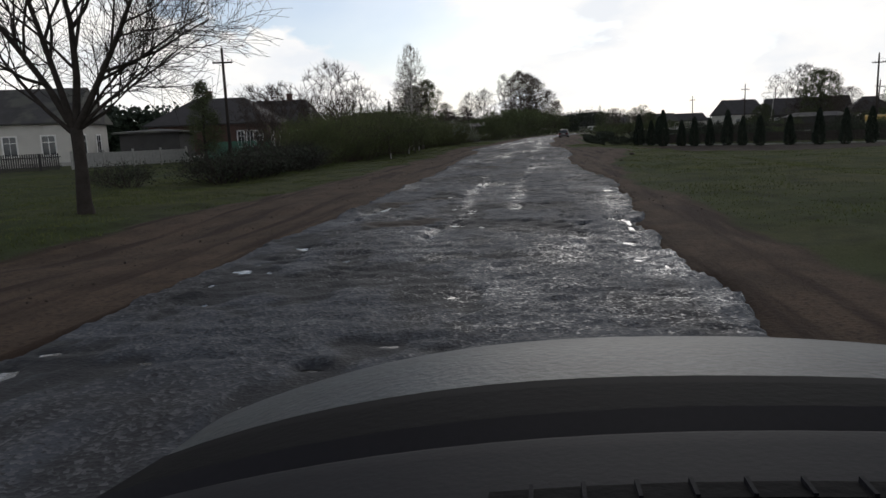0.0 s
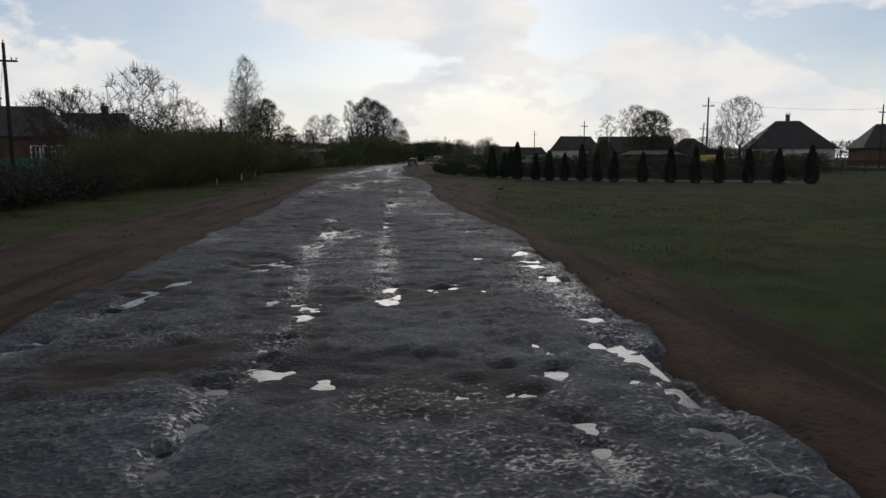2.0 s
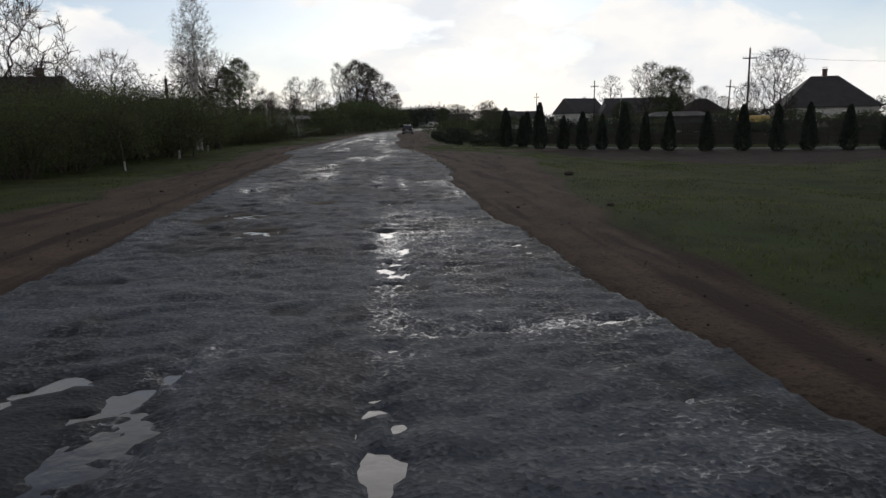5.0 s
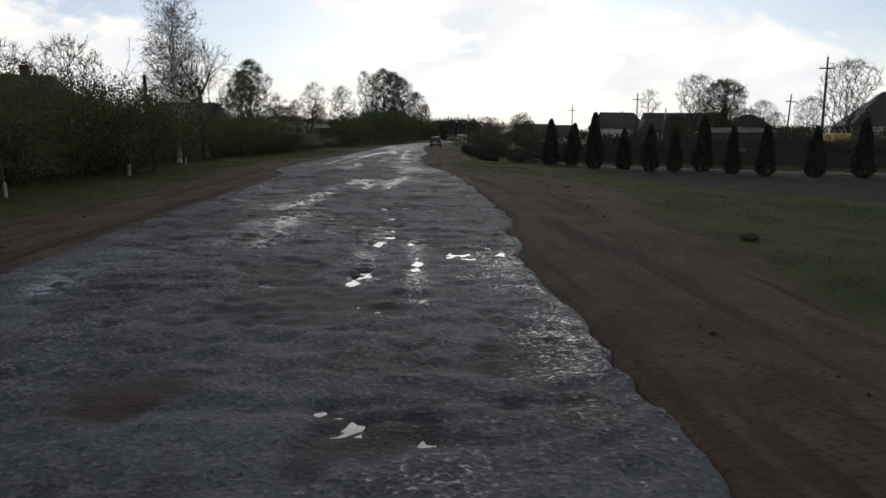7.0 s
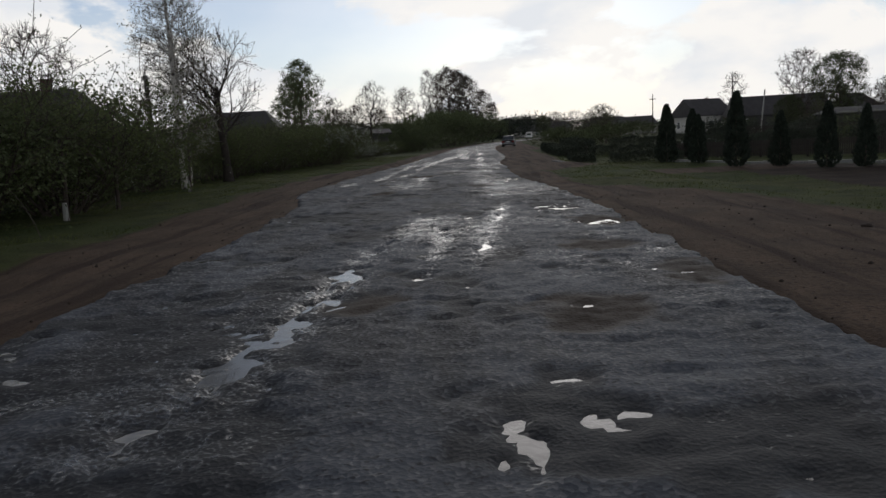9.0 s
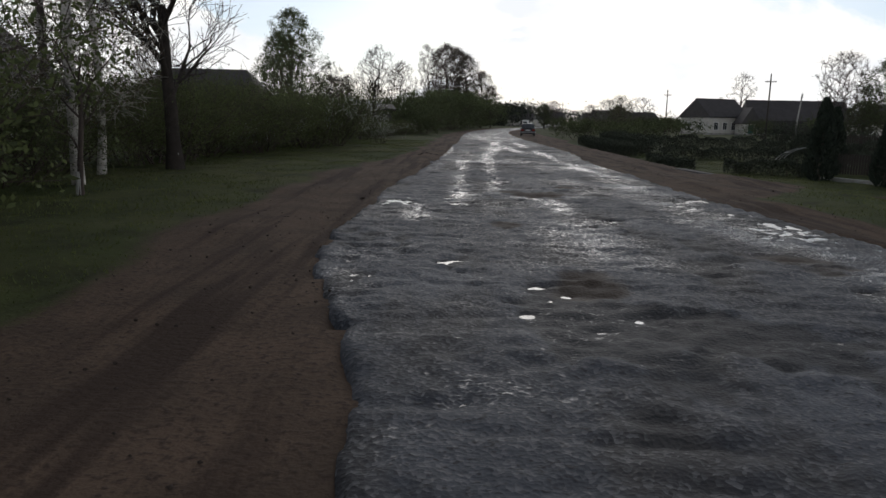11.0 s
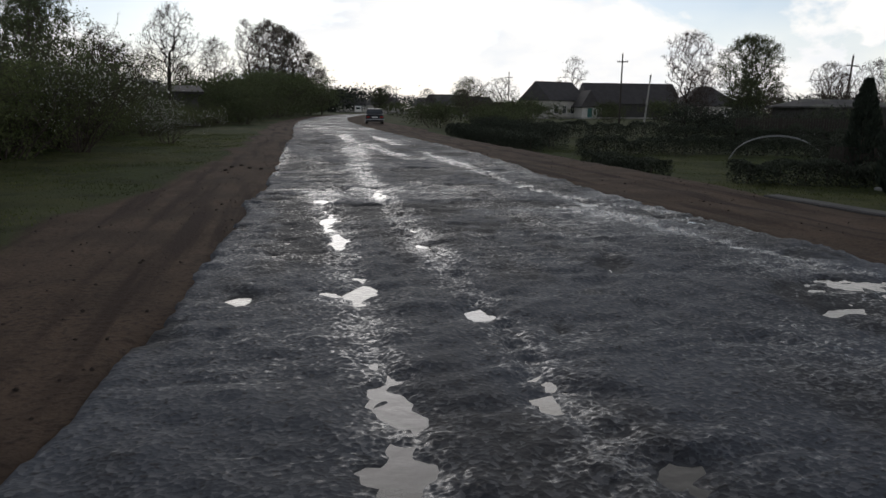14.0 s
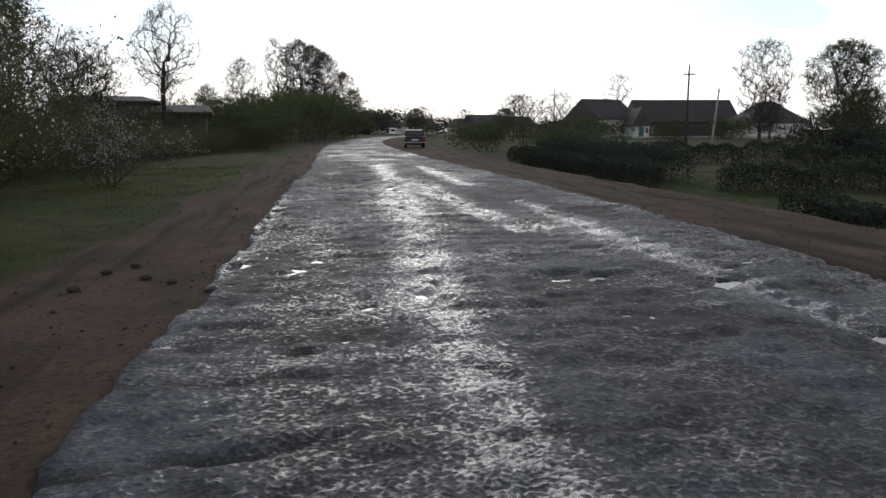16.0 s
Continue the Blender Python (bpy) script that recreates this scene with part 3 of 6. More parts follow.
def road_material():
    m = bpy.data.materials.new("wet_worn_asphalt")
    m.use_nodes = True
    nodes, links = m.node_tree.nodes, m.node_tree.links
    bsdf = nodes["Principled BSDF"]
    co = nodes.new("ShaderNodeTexCoord")

    def tex(scale, detail=5, stretch=None):
        n = nodes.new("ShaderNodeTexNoise")
        n.inputs["Scale"].default_value, n.inputs["Detail"].default_value = scale, detail
        if stretch:
            mp = nodes.new("ShaderNodeMapping")
            mp.inputs["Scale"].default_value = stretch
            links.new(co.outputs["Object"], mp.inputs["Vector"])
            links.new(mp.outputs["Vector"], n.inputs["Vector"])
        else:
            links.new(co.outputs["Object"], n.inputs["Vector"])
        return n.outputs["Fac"]

    def rng(v, a, b, lo, hi):
        r = nodes.new("ShaderNodeMapRange")
        for k, x in zip(("From Min", "From Max", "To Min", "To Max"), (a, b, lo, hi)):
            r.inputs[k].default_value = x
        links.new(v, r.inputs["Value"])
        return r.outputs["Result"]

    def mixc(a, b, fac):
        x = nodes.new("ShaderNodeMix")
        x.data_type = "RGBA"
        for slot, v in (("A", a), ("B", b)):
            if isinstance(v, tuple):
                x.inputs[slot].default_value = (*v, 1)
            else:
                links.new(v, x.inputs[slot])
        links.new(fac, x.inputs["Factor"])
        return x.outputs["Result"]
    vor = nodes.new("ShaderNodeTexVoronoi")
    vor.inputs["Scale"].default_value = 38
    links.new(co.outputs["Object"], vor.inputs["Vector"])
    mud = nodes.new("ShaderNodeAttribute")
    mud.attribute_name = "mud"
    worn = nodes.new("ShaderNodeAttribute")
    worn.attribute_name = "worn"
    seam = nodes.new("ShaderNodeAttribute")
    seam.attribute_name = "seam"
    damp = nodes.new("ShaderNodeAttribute")
    damp.attribute_name = "damp"

    def maths(op, a, b):
        n = nodes.new("ShaderNodeMath")
        n.operation = op
        for i, v in enumerate((a, b)):
            if isinstance(v, float):
                n.inputs[i].default_value = v
            else:
                links.new(v, n.inputs[i])
        return n.outputs[0]
    patch, lane, film = tex(0.6, 5), tex(1.1, 7, (1, 0.35, 1)), tex(26.0, 7, (0.8, 1.2, 1))
    crumbs = tex(30, 6, (0.8, 1.3, 1))
    grain = nodes.new("ShaderNodeSeparateColor")
    links.new(vor.outputs["Color"], grain.inputs["Color"])
    col = mixc((0.036, 0.041, 0.051), (0.066, 0.073, 0.087), rng(patch, 0.38, 0.62, 0, 1))
    col = mixc(col, (0.022, 0.022, 0.024), rng(lane, 0.5, 0.62, 0, 0.85))
    col = mixc(col, (0.15, 0.152, 0.158), rng(grain.outputs[0], 0.6, 1.0, 0, 0.55))
    col = mixc(col, (0.014, 0.014, 0.015), rng(crumbs, 0.56, 0.66, 0, 0.75))
    col = mixc(col, (0.014, 0.015, 0.017), maths("MULTIPLY", worn.outputs["Fac"], 0.85))
    col = mixc(col, (0.012, 0.012, 0.013), maths("MULTIPLY", seam.outputs["Fac"], 0.8))
    col = mixc(col, (0.042, 0.032, 0.024), mud.outputs["Fac"])
    links.new(col, bsdf.inputs["Base Color"])
    # rain stands as a film between the stones, more of it where the surface sags
    between = maths("ADD", rng(vor.outputs["Distance"], 0.1, 0.7, 0.0, 0.5), rng(film, 0.3, 0.7, 0.0, 0.6))
    wet = rng(maths("ADD", between, maths("MULTIPLY", damp.outputs["Fac"], 0.62)), 0.94, 1.34, 0.0, 1.0)
    muck = maths("MAXIMUM", rng(wet, 0.0, 1.0, 0.74, 0.2), maths("MULTIPLY", mud.outputs["Fac"], 0.85))
    links.new(muck, bsdf.inputs["Roughness"])
    links.new(rng(wet, 0.0, 1.0, 0.2, 0.42), bsdf.inputs["Specular IOR Level"])
    b1, b2 = nodes.new("ShaderNodeBump"), nodes.new("ShaderNodeBump")
    b1.inputs["Strength"].default_value, b1.inputs["Distance"].default_value = 0.7, 0.005
    links.new(vor.outputs["Distance"], b1.inputs["Height"])
    b2.inputs["Strength"].default_value, b2.inputs["Distance"].default_value = 0.5, 0.010
    links.new(crumbs, b2.inputs["Height"])
    links.new(b1.outputs["Normal"], b2.inputs["Normal"])
    links.new(b2.outputs["Normal"], bsdf.inputs["Normal"])
    return m


def water_material():
    m = bpy.data.materials.new("puddle_water")
    m.use_nodes = True
    nodes, links = m.node_tree.nodes, m.node_tree.links
    b = nodes["Principled BSDF"]
    b.inputs["Base Color"].default_value = (0.025, 0.023, 0.02, 1)
    b.inputs["Roughness"].default_value = 0.12
    b.inputs["IOR"].default_value = 1.33
    b.inputs["Specular IOR Level"].default_value = 0.6
    co, n, bp = nodes.new("ShaderNodeTexCoord"), nodes.new("ShaderNodeTexNoise"), nodes.new("ShaderNodeBump")
    n.inputs["Scale"].default_value, n.inputs["Detail"].default_value = 9, 3
    bp.inputs["Strength"].default_value, bp.inputs["Distance"].default_value = 0.3, 0.01
    links.new(co.outputs["Object"], n.inputs["Vector"])
    links.new(n.outputs["Fac"], bp.inputs["Height"])
    links.new(bp.outputs["Normal"], b.inputs["Normal"])
    return m


rx_ = np.linspace(-3.5, 3.6, 131)
ry_ = ramped((-60, 2), (-4, 0.2), (2.5, 0.055), (92, 0.1), (100, 0.2), (130, 1.0), (260, 5), (700, 1))
M_ROAD = road_material()
road, RX, RY = grid_mesh("road", rx_, ry_, road_z, M_ROAD, shift=road_centre)
muddy = road.data.attributes.new("mud", "FLOAT", "POINT")
muddy.data.foreach_set("value", pothole_mask(RX, RY).ravel())
damp_film = road.data.attributes.new("damp", "FLOAT", "POINT")
damp_film.data.foreach_set("value", damp_mask(RX, RY).ravel())
flakes = road.data.attributes.new("worn", "FLOAT", "POINT")
flakes.data.foreach_set("value", worn_mask(RX, RY).ravel())
seams = road.data.attributes.new("seam", "FLOAT", "POINT")
seams.data.foreach_set("value", seam_mask(RX, RY).ravel())
tagged(road, "worn wet grey asphalt village road with potholes and cracks", "road", kind="structure")
WATER = -0.026
wx, wy = np.linspace(0, 1, 4), ramped((-20, 5), (0, 1), (110, 1))
water, WX, WY = grid_mesh("puddle_water", wx, wy, lambda x, y: x * 0 + WATER, water_material())
west_, east_ = (np.interp(WY, [a for a, _ in e], [b for _, b in e]) for e in (EDGE_WEST, EDGE_EAST))
water.data.vertices.foreach_set("co", np.stack([west_ + 0.14 + (east_ - west_ - 0.34) * WX, WY, WX * 0 + WATER], -1).ravel())
water.data.update()
tagged(water, "still rain water lying in the sags of the road", "water", kind="structure")

# ---- plants ----
def unit(rng):
    v = Vector((rng.gauss(0, 1), rng.gauss(0, 1), rng.gauss(0, 1)))
    return v.normalized()


def grow(rng, V, F, tips, start, way, length, radius, level, levels, kids, droop, up, sides, low=0.42, thin=0.004):
    """One limb and, from it, its smaller limbs."""
    n = 5 if level == 0 else (4 if level < levels else 3)
    pts, p, d = [start.copy()], start.copy(), way.normalized()
    for k in range(n):
        d = (d + unit(rng) * (0.06 if level == 0 else 0.22) + Vector((0, 0, up if level else 0.1))).normalized()
        p = p + d * (length / n)
        pts.append(p.copy())
    end = 0.55 if level == 0 else 0.3
    radii = [max(thin, radius * (1 - (1 - end) * i / n)) for i in range(n + 1)]
    if level == 0:
        radii[0] *= 1.35
    tube(V, F, pts, radii, max(3, sides - level))
    if level >= levels - 1:
        tips.append((pts[-1], d))
        tips.append((pts[-2], d))
    if level >= levels:
        return
    count = kids[min(level, len(kids) - 1)]
    for c in range(count):
        f = (low if level == 0 else 0.25) + (1 - low if level == 0 else 0.75) * (c + rng.random() * 0.7) / count
        f = min(f, 1.0)
        i = min(int(f * n), n - 1)
        q = pts[i].lerp(pts[i + 1], f * n - i)
        side = d.cross(unit(rng))
        side = side.normalized() if side.length > 1e-3 else Vector((1, 0, 0))
        spread = rng.uniform(0.55, 1.15)
        cd = (d * 1.0 + side * spread + Vector((0, 0, droop))).normalized()
        grow(rng, V, F, tips, q, cd, length * rng.uniform(0.5, 0.72) * ((0.85 if low > 0.3 else 1.0 * (1.15 - 0.8 * f)) if level == 0 else 1), radii[i] * rng.uniform(0.45, 0.62), level + 1, levels, kids, droop, up, sides, low, thin)


def blade_cloud(g, c, s, flat):
    """Four-cornered blades of size s, turned at random, at the places c."""
    n = len(c)
    a = g.normal(0, 1, (n, 3))
    a /= np.linalg.norm(a, axis=1, keepdims=True)
    b = np.cross(a, g.normal(0, 1, (n, 3)))
    b /= np.linalg.norm(b, axis=1, keepdims=True) + 1e-9
    s = np.asarray(s)[:, None]
    v = np.stack([c - a * s, c + b * s * flat, c + a * s, c - b * s * flat], 1).reshape(-1, 3)
    return v, np.arange(n * 4).reshape(-1, 4)


def leaf_quads(rng, points, count, spread, size, flat=0.5):
    """Many small leaves strewn round the points."""
    g = np.random.default_rng(rng.randrange(1 << 30))
    base = np.array([p for p, _ in points], float)[g.integers(0, len(points), count)]
    c = base + g.normal(0, 1, (count, 3)) * np.array([spread, spread, spread * 0.8])
    return blade_cloud(g, c, size * g.uniform(0.6, 1.4, count), flat)


def make_tree(name, label, seed, height, radius, levels=3, kids=(7, 6, 4), droop=0.0, up=0.06, wood=None, leaves=None, leaf_n=0, leaf_spread=0.18, leaf_size=0.06,
              blossom_n=0, blossom_size=0.04, fork=0.5, group="", lime=False, lean=(0, 0), category="tree", low=0.42, thin=0.004):
    rng = random.Random(seed)
    V, F, tips = [], [], []
    grow(rng, V, F, tips, Vector((0, 0, -0.1)), Vector((lean[0], lean[1], 1)), height * fork, radius, 0, levels, kids, droop, up, 7, low, thin)
    top = max(v.z for v in V)
    k = height / top
    V = [Vector((v.x * k, v.y * k, v.z * k if v.z > 0 else v.z)) for v in V]
    tips = [(Vector((p.x * k, p.y * k, p.z * k)), d) for p, d in tips]
    tree = thing(name, label, category, group)
    part("trunk", (V, F), wood or M_BARK, tree, smooth=True)
    if leaf_n:
        part("crown", leaf_quads(rng, tips, leaf_n, leaf_spread, leaf_size), leaves or M_LEAF, tree)
    if blossom_n:
        part("blossom", leaf_quads(rng, tips, blossom_n, leaf_spread, blossom_size, 0.9), M_BLOSSOM, tree, "white spring blossom")
    if lime:
        v2, f2 = [], []
        tube(v2, f2, [Vector((0, 0, -0.05)), Vector((0, 0, 0.25)), Vector((0.0, 0, 0.45))], [radius * 1.5, radius * 1.25, radius * 1.1], 8)
        part("limewashed_base", (v2, f2), M_LIME, tree, "white limewashed lower trunk")
    return tree


CROWNS = {
    "round": lambda h: math.sqrt(max(0.0, 1 - (2 * h - 1) ** 2)) * (0.9 + 0.1 * h),
    "vase": lambda h: (0.25 + 0.95 * h ** 0.7) * math.sqrt(max(0.0, 1 - h ** 4)),
    "oval": lambda h: max(0.0, 1 - (abs(h - 0.4) / (0.6 if h > 0.4 else 0.5)) ** 2.3) ** 0.6,
    "spire": lambda h: min(1.0, 0.35 + 2.2 * h) * (1 - h) ** 0.75 + 0.05,
    "umbrella": lambda h: min(1.0, 0.55 + 1.2 * h) * math.sqrt(max(0.0, 1 - h ** 3)),
}


def crown_tree(name, label, seed, height, clear, half, n, shape, wood, leaves=None, leaf_n=0, leaf_size=0.04, leaf_spread=0.12, twig=0.5, thick=0.16, thin=0.006, lean=0.0, fork=0.35, blossom_n=0, group=""):
    """A tree whose limbs reach out to fill a crown of a given outline: height, clear stem, half width, number of limb ends."""
    rng = random.Random(seed)
    prof = CROWNS[shape]
    span = height - clear
    nodes, parent, length = [Vector((0, 0, -0.15))], [-1], [0.0]
    top = clear + span * fork
    bend = rng.uniform(0, 6.28)
    for k in range(1, 7):
        z = top * k / 6
        w = lean * height * (z / height) ** 1.5 + 0.012 * height * math.sin(z * 3.1 / height * 2 + seed)
        nodes.append(Vector((w * math.cos(bend), w * math.sin(bend), z)))
        parent.append(len(nodes) - 2)
        length.append(length[-1] + (nodes[-1] - nodes[-2]).length)
    ends = []
    lump = [(rng.uniform(0, 6.28), rng.uniform(0.1, 0.9), rng.uniform(0.78, 1.12)) for _ in range(9)]
    while len(ends) < n:
        h, a = rng.random(), rng.uniform(0, 6.28)
        k = 1.0
        for la, lh, ls in lump:
            near = math.exp(-((math.cos(a - la) - 1) ** 2) * 3 - ((h - lh) / 0.2) ** 2)
            k *= 1 + (ls - 1) * near
        r = half * prof(h) * k * rng.random() ** 0.52
        off = lean * height * ((clear + span * h) / height) ** 1.5
        ends.append(Vector((math.cos(a) * r + off * math.cos(bend), math.sin(a) * r + off * math.sin(bend), clear + span * h * (0.96 + 0.04 * k))))
    base = nodes[-1]
    ends.sort(key=lambda p: (p - base).length)
    P = np.zeros((2 * n + 8, 3))
    L = np.zeros(2 * n + 8)
    P[:7], L[:7] = [tuple(q) for q in nodes], length
    for e in ends:
        m = len(nodes)
        d = np.array(e) - P[:m]
        dist = np.linalg.norm(d, axis=1)
        cost = dist + 0.3 * L[:m] + 0.9 * np.clip(0.25 * dist - d[:, 2], 0, None)
        cost[:2] += 1e3
        i = int(np.argmin(cost))
        q = nodes[i]
        mid = q.lerp(e, 0.5) + Vector((rng.gauss(0, 1), rng.gauss(0, 1), rng.gauss(0.4, 1))) * 0.045 * dist[i]
        for new_one, up_one in ((mid, i), (e, m)):
            k = len(nodes)
            nodes.append(new_one)
            parent.append(up_one)
            P[k] = new_one
            L[k] = L[up_one] + (new_one - nodes[up_one]).length
    load = [0] * len(nodes)
    for i in range(len(nodes) - 1, 0, -1):
        load[i] += 1
        load[parent[i]] += load[i]
    full = load[1]
    rad = [max(thin, thick * (w / full) ** 0.52) for w in load]
    V, F, tips = [], [], []
    for i in range(1, len(nodes)):
        p = parent[i]
        a = rad[p] if p > 0 and rad[p] < 1.6 * rad[i] else rad[i] * 1.25
        tube(V, F, [nodes[p], nodes[i]], [thick * 1.35 if p == 0 else a, rad[i]], 7 if rad[i] > thick * 0.5 else 4 if rad[i] > 2 * thin else 3)
    for i in range(8, len(nodes), 2):
        out = (nodes[i] - nodes[parent[i]])
        out = out.normalized() if out.length > 1e-6 else Vector((0, 0, 1))
        tips.append((nodes[i], out))
        for _ in range(4):
            d = (out + unit(rng) * 0.9 + Vector((0, 0, 0.25))).normalized()
            q = nodes[i].lerp(nodes[parent[i]], rng.random())
            e = q + d * twig * rng.uniform(0.4, 1.1)
            tube(V, F, [q, q.lerp(e, 0.5) + unit(rng) * 0.04 * twig, e], [thin, thin * 0.85, thin * 0.5], 3)
            tips.append((e, d))
    tree = thing(name, label, "tree", group)
    part("trunk", (V, F), wood, tree, smooth=True)
    if leaf_n:
        part("crown", leaf_quads(rng, tips, leaf_n, leaf_spread, leaf_size), leaves, tree)
    if blossom_n:
        part("blossom", leaf_quads(rng, tips, blossom_n, leaf_spread, 0.03, 0.9), M_BLOSSOM, tree, "white spring blossom")
    return tree


def make_bush(name, label, seed, height, width, leaves, leaf_n, leaf_size=0.07, stems=11, blossom_n=0, twigs=True, group="", wood=None):
    """A many-stemmed shrub: stems that fan out from the ground, twigs above, clumped small leaves with gaps."""
    rng = random.Random(seed)
    V, F, tips = [], [], []
    for s in range(stems):
        a = 2 * math.pi * (s + rng.random()) / stems
        out = rng.uniform(0.15, 0.9)
        way = Vector((math.cos(a) * out * width / height, math.sin(a) * out * width / height, 1))
        grow(rng, V, F, tips, Vector((math.cos(a) * 0.2 * width * rng.random(), math.sin(a) * 0.2 * width * rng.random(), -0.05)), way, height * rng.uniform(0.6, 0.95), 0.028, 1, 3, (6, 5, 4), 0.0, 0.07, 5, thin=0.0055)
    top = max(v.z for v in V)
    k = height / top
    V = [Vector((v.x, v.y, v.z * k)) for v in V]
    tips = [(Vector((p.x, p.y, p.z * k)), d) for p, d in tips if p.z * k > 0.12 * height]
    lower = [t for t in tips if t[0].z < 0.72 * height]
    clumps = [lower[rng.randrange(len(lower))] for _ in range(90)]
    for _ in range(45):
        a, r, h = rng.random() * 6.283, math.sqrt(rng.random()) * width * 0.5, rng.uniform(0.08, 0.75) * height
        clumps.append((Vector((math.cos(a) * r, math.sin(a) * r, h)), Vector((0, 0, 1))))
    bush = thing(name, label, "bush", group)
    part("branchwork", (V, F), wood or M_TWIG, bush)
    lv, lf = leaf_quads(rng, clumps, int(leaf_n * 0.62), 0.12 * height ** 0.5, leaf_size)
    v2, f2 = leaf_quads(rng, tips, int(leaf_n * 0.38), 0.035, leaf_size * 0.62)
    lf = np.concatenate([lf, f2 + len(lv)])
    lv = np.concatenate([lv, v2])
    part("foliage", (lv, lf), leaves, bush)
    if blossom_n:
        part("blossom", leaf_quads(rng, clumps[:70] + tips[::5], blossom_n, 0.13, 0.023, 0.9), M_BLOSSOM, bush, "white spring blossom")
    return bush


def scatter(proto, spots, rng):
    """Sets the first made thing at the first spot and copies at the others: (x, y, scale)."""
    for k, (x, y, s) in enumerate(spots):
        m = pose(x, y, gz(x, y) - 0.03, 0, 0, rng.uniform(0, 360)) @ Matrix.Diagonal((s, s, s * rng.uniform(0.92, 1.08), 1))
        if k == 0:
            proto.matrix_basis = m
        else:
            c = copy_thing(proto, m)
            c.matrix_basis = m


R = random.Random(11)
# the big bare tree by the road's west verge
def forked_tree():
    """A short thick trunk that forks low into long limbs with many fine twigs."""
    rng = random.Random(6)
    V, F, tips = [], [], []
    tube(V, F, [Vector((0.02, 0, -0.15)), Vector((0.0, 0, 0.25)), Vector((0.03, 0, 1.0)), Vector((0.0, 0.02, 1.75))], [0.2, 0.15, 0.125, 0.12], 10)
    for dx, dy, dz, length, rad in ((-0.62, 0.15, 1, 3.7, 0.08), (-0.2, -0.25, 1, 4.2, 0.075), (0.14, 0.3, 1, 4.4, 0.085), (0.46, -0.1, 1, 3.9, 0.075), (-0.95, -0.3, 0.8, 2.8, 0.05), (0.85, 0.2, 0.75, 2.4, 0.045), (0.4, 0.5, 0.6, 2.2, 0.04), (1.0, 0.45, 0.42, 2.7, 0.042)):
        grow(rng, V, F, tips, Vector((dx * 0.05, dy * 0.05, 1.62 + 0.12 * rng.random())), Vector((dx, dy, dz)), length, rad, 1, 4, (9, 9, 7, 5), 0.0, 0.06, 9, 0.4, 0.0036)
    tree = thing("roadside_tree", "large bare roadside tree with a dark forked trunk", "tree")
    part("trunk", (V, F), M_BARK_DARK, tree, smooth=True)
    part("crown", leaf_quads(rng, tips, 3500, 0.04, 0.014), M_LEAF_BROWN, tree)
    tree.matrix_basis = pose(-8.3, 12.3, gz(-8.3, 12.3))


forked_tree()

# low dark shrubs in front of the first gardens
low = [make_bush("dark_shrub", "low dark brown shrub still almost leafless", 20 + k, 1.4, 2.2, M_HEDGE, 900, 0.05, group="dark shrubs on the west verge", wood=M_BARK_DARK) for k in range(2)]
for k, b in enumerate(low):
    scatter(b, [(-8.9 - R.uniform(0, 1.3) - 0.06 * i, 21.6 + 1.2 * i + 0.5 * k, R.uniform(0.85, 1.1)) for i in range(9)] + [(-12.3 - 0.9 * k, 20.5 + 0.6 * k, 0.7)], R)

# the hedge of green bushes along the west verge
green = [make_bush("green_bush", "dense fresh green bush with bare twigs above", 30 + k, 3.1, 3.2, (M_LEAF, M_LEAF_DARK, M_LEAF)[k], 10500, 0.031, group="bushes along the west verge") for k in range(3)]
spots = [[], [], []]
for i in range(66):
    y = 33.0 + i * 0.9
    x = max(-9.4 - R.uniform(0, 3.6) - (1.7 if 56 < y < 73 else 0), 0.8 - 0.325 * y)
    spots[i % 3].append((x, y, R.uniform(0.66, 1.2) * (0.9 if y < 42 else 1.22 if y < 60 else 1.0) * (0.88 if 61 < y < 74 else 1.05 if 74 <= y < 90 else 1.0)))
for i in range(24):
    y = 93.0 + i * 1.5
    spots[i % 3].append((-9.6 - R.uniform(0, 2.2) + 0.075 * (y - 93), y, R.uniform(0.5, 0.75)))
spots[0] += [(-12.2, 44.5, 1.05), (-12.2, 49.5, 1.1), (-12.2, 53.8, 1.05), (-10.8, 83.5, 1.05), (-10.4, 86.5, 1.05)]
for k, b in enumerate(green):
    scatter(b, spots[k], R)
blooming = [make_bush("blossoming_bush", "green bush covered in small white blossom", 40 + k, 3.6, 3.0, M_LEAF_DARK, 9500, 0.031, blossom_n=1600, group="blossoming bushes along the west verge") for k in range(2)]
scatter(blooming[0], [(-8.6, 84.0, 1.05), (-7.0, 89.6, 0.6), (-11.3, 76.5, 0.62)], R)
scatter(blooming[1], [(-8.9, 96.5, 0.7), (-11.0, 57.5, 0.7)], R)

# taller trees behind the hedge
bare = [crown_tree("bare_tree", "bare spring tree with fine twigs above the bushes", 50 + k, 5.7, 0.5, 2.4, 420, "vase", M_TWIG, M_LEAF_BROWN, 1800, 0.022, 0.05, twig=0.5, thick=0.09, thin=0.010, fork=0.1, group="bare trees behind the west bushes") for k in range(2)]
scatter(bare[0], [(-12.2, 44.0, 1.08), (-17.6, 47.5, 0.95), (-14.3, 60.0, 0.95), (-16.8, 55.0, 0.85), (-13.4, 67.5, 0.72), (-13.0, 107.0, 0.9)], R)
scatter(bare[1], [(-15.8, 44.5, 0.95), (-13.8, 53.0, 0.8), (-20.0, 50.0, 0.9), (-14.0, 75.0, 0.72), (-12.0, 104.0, 0.8)], R)
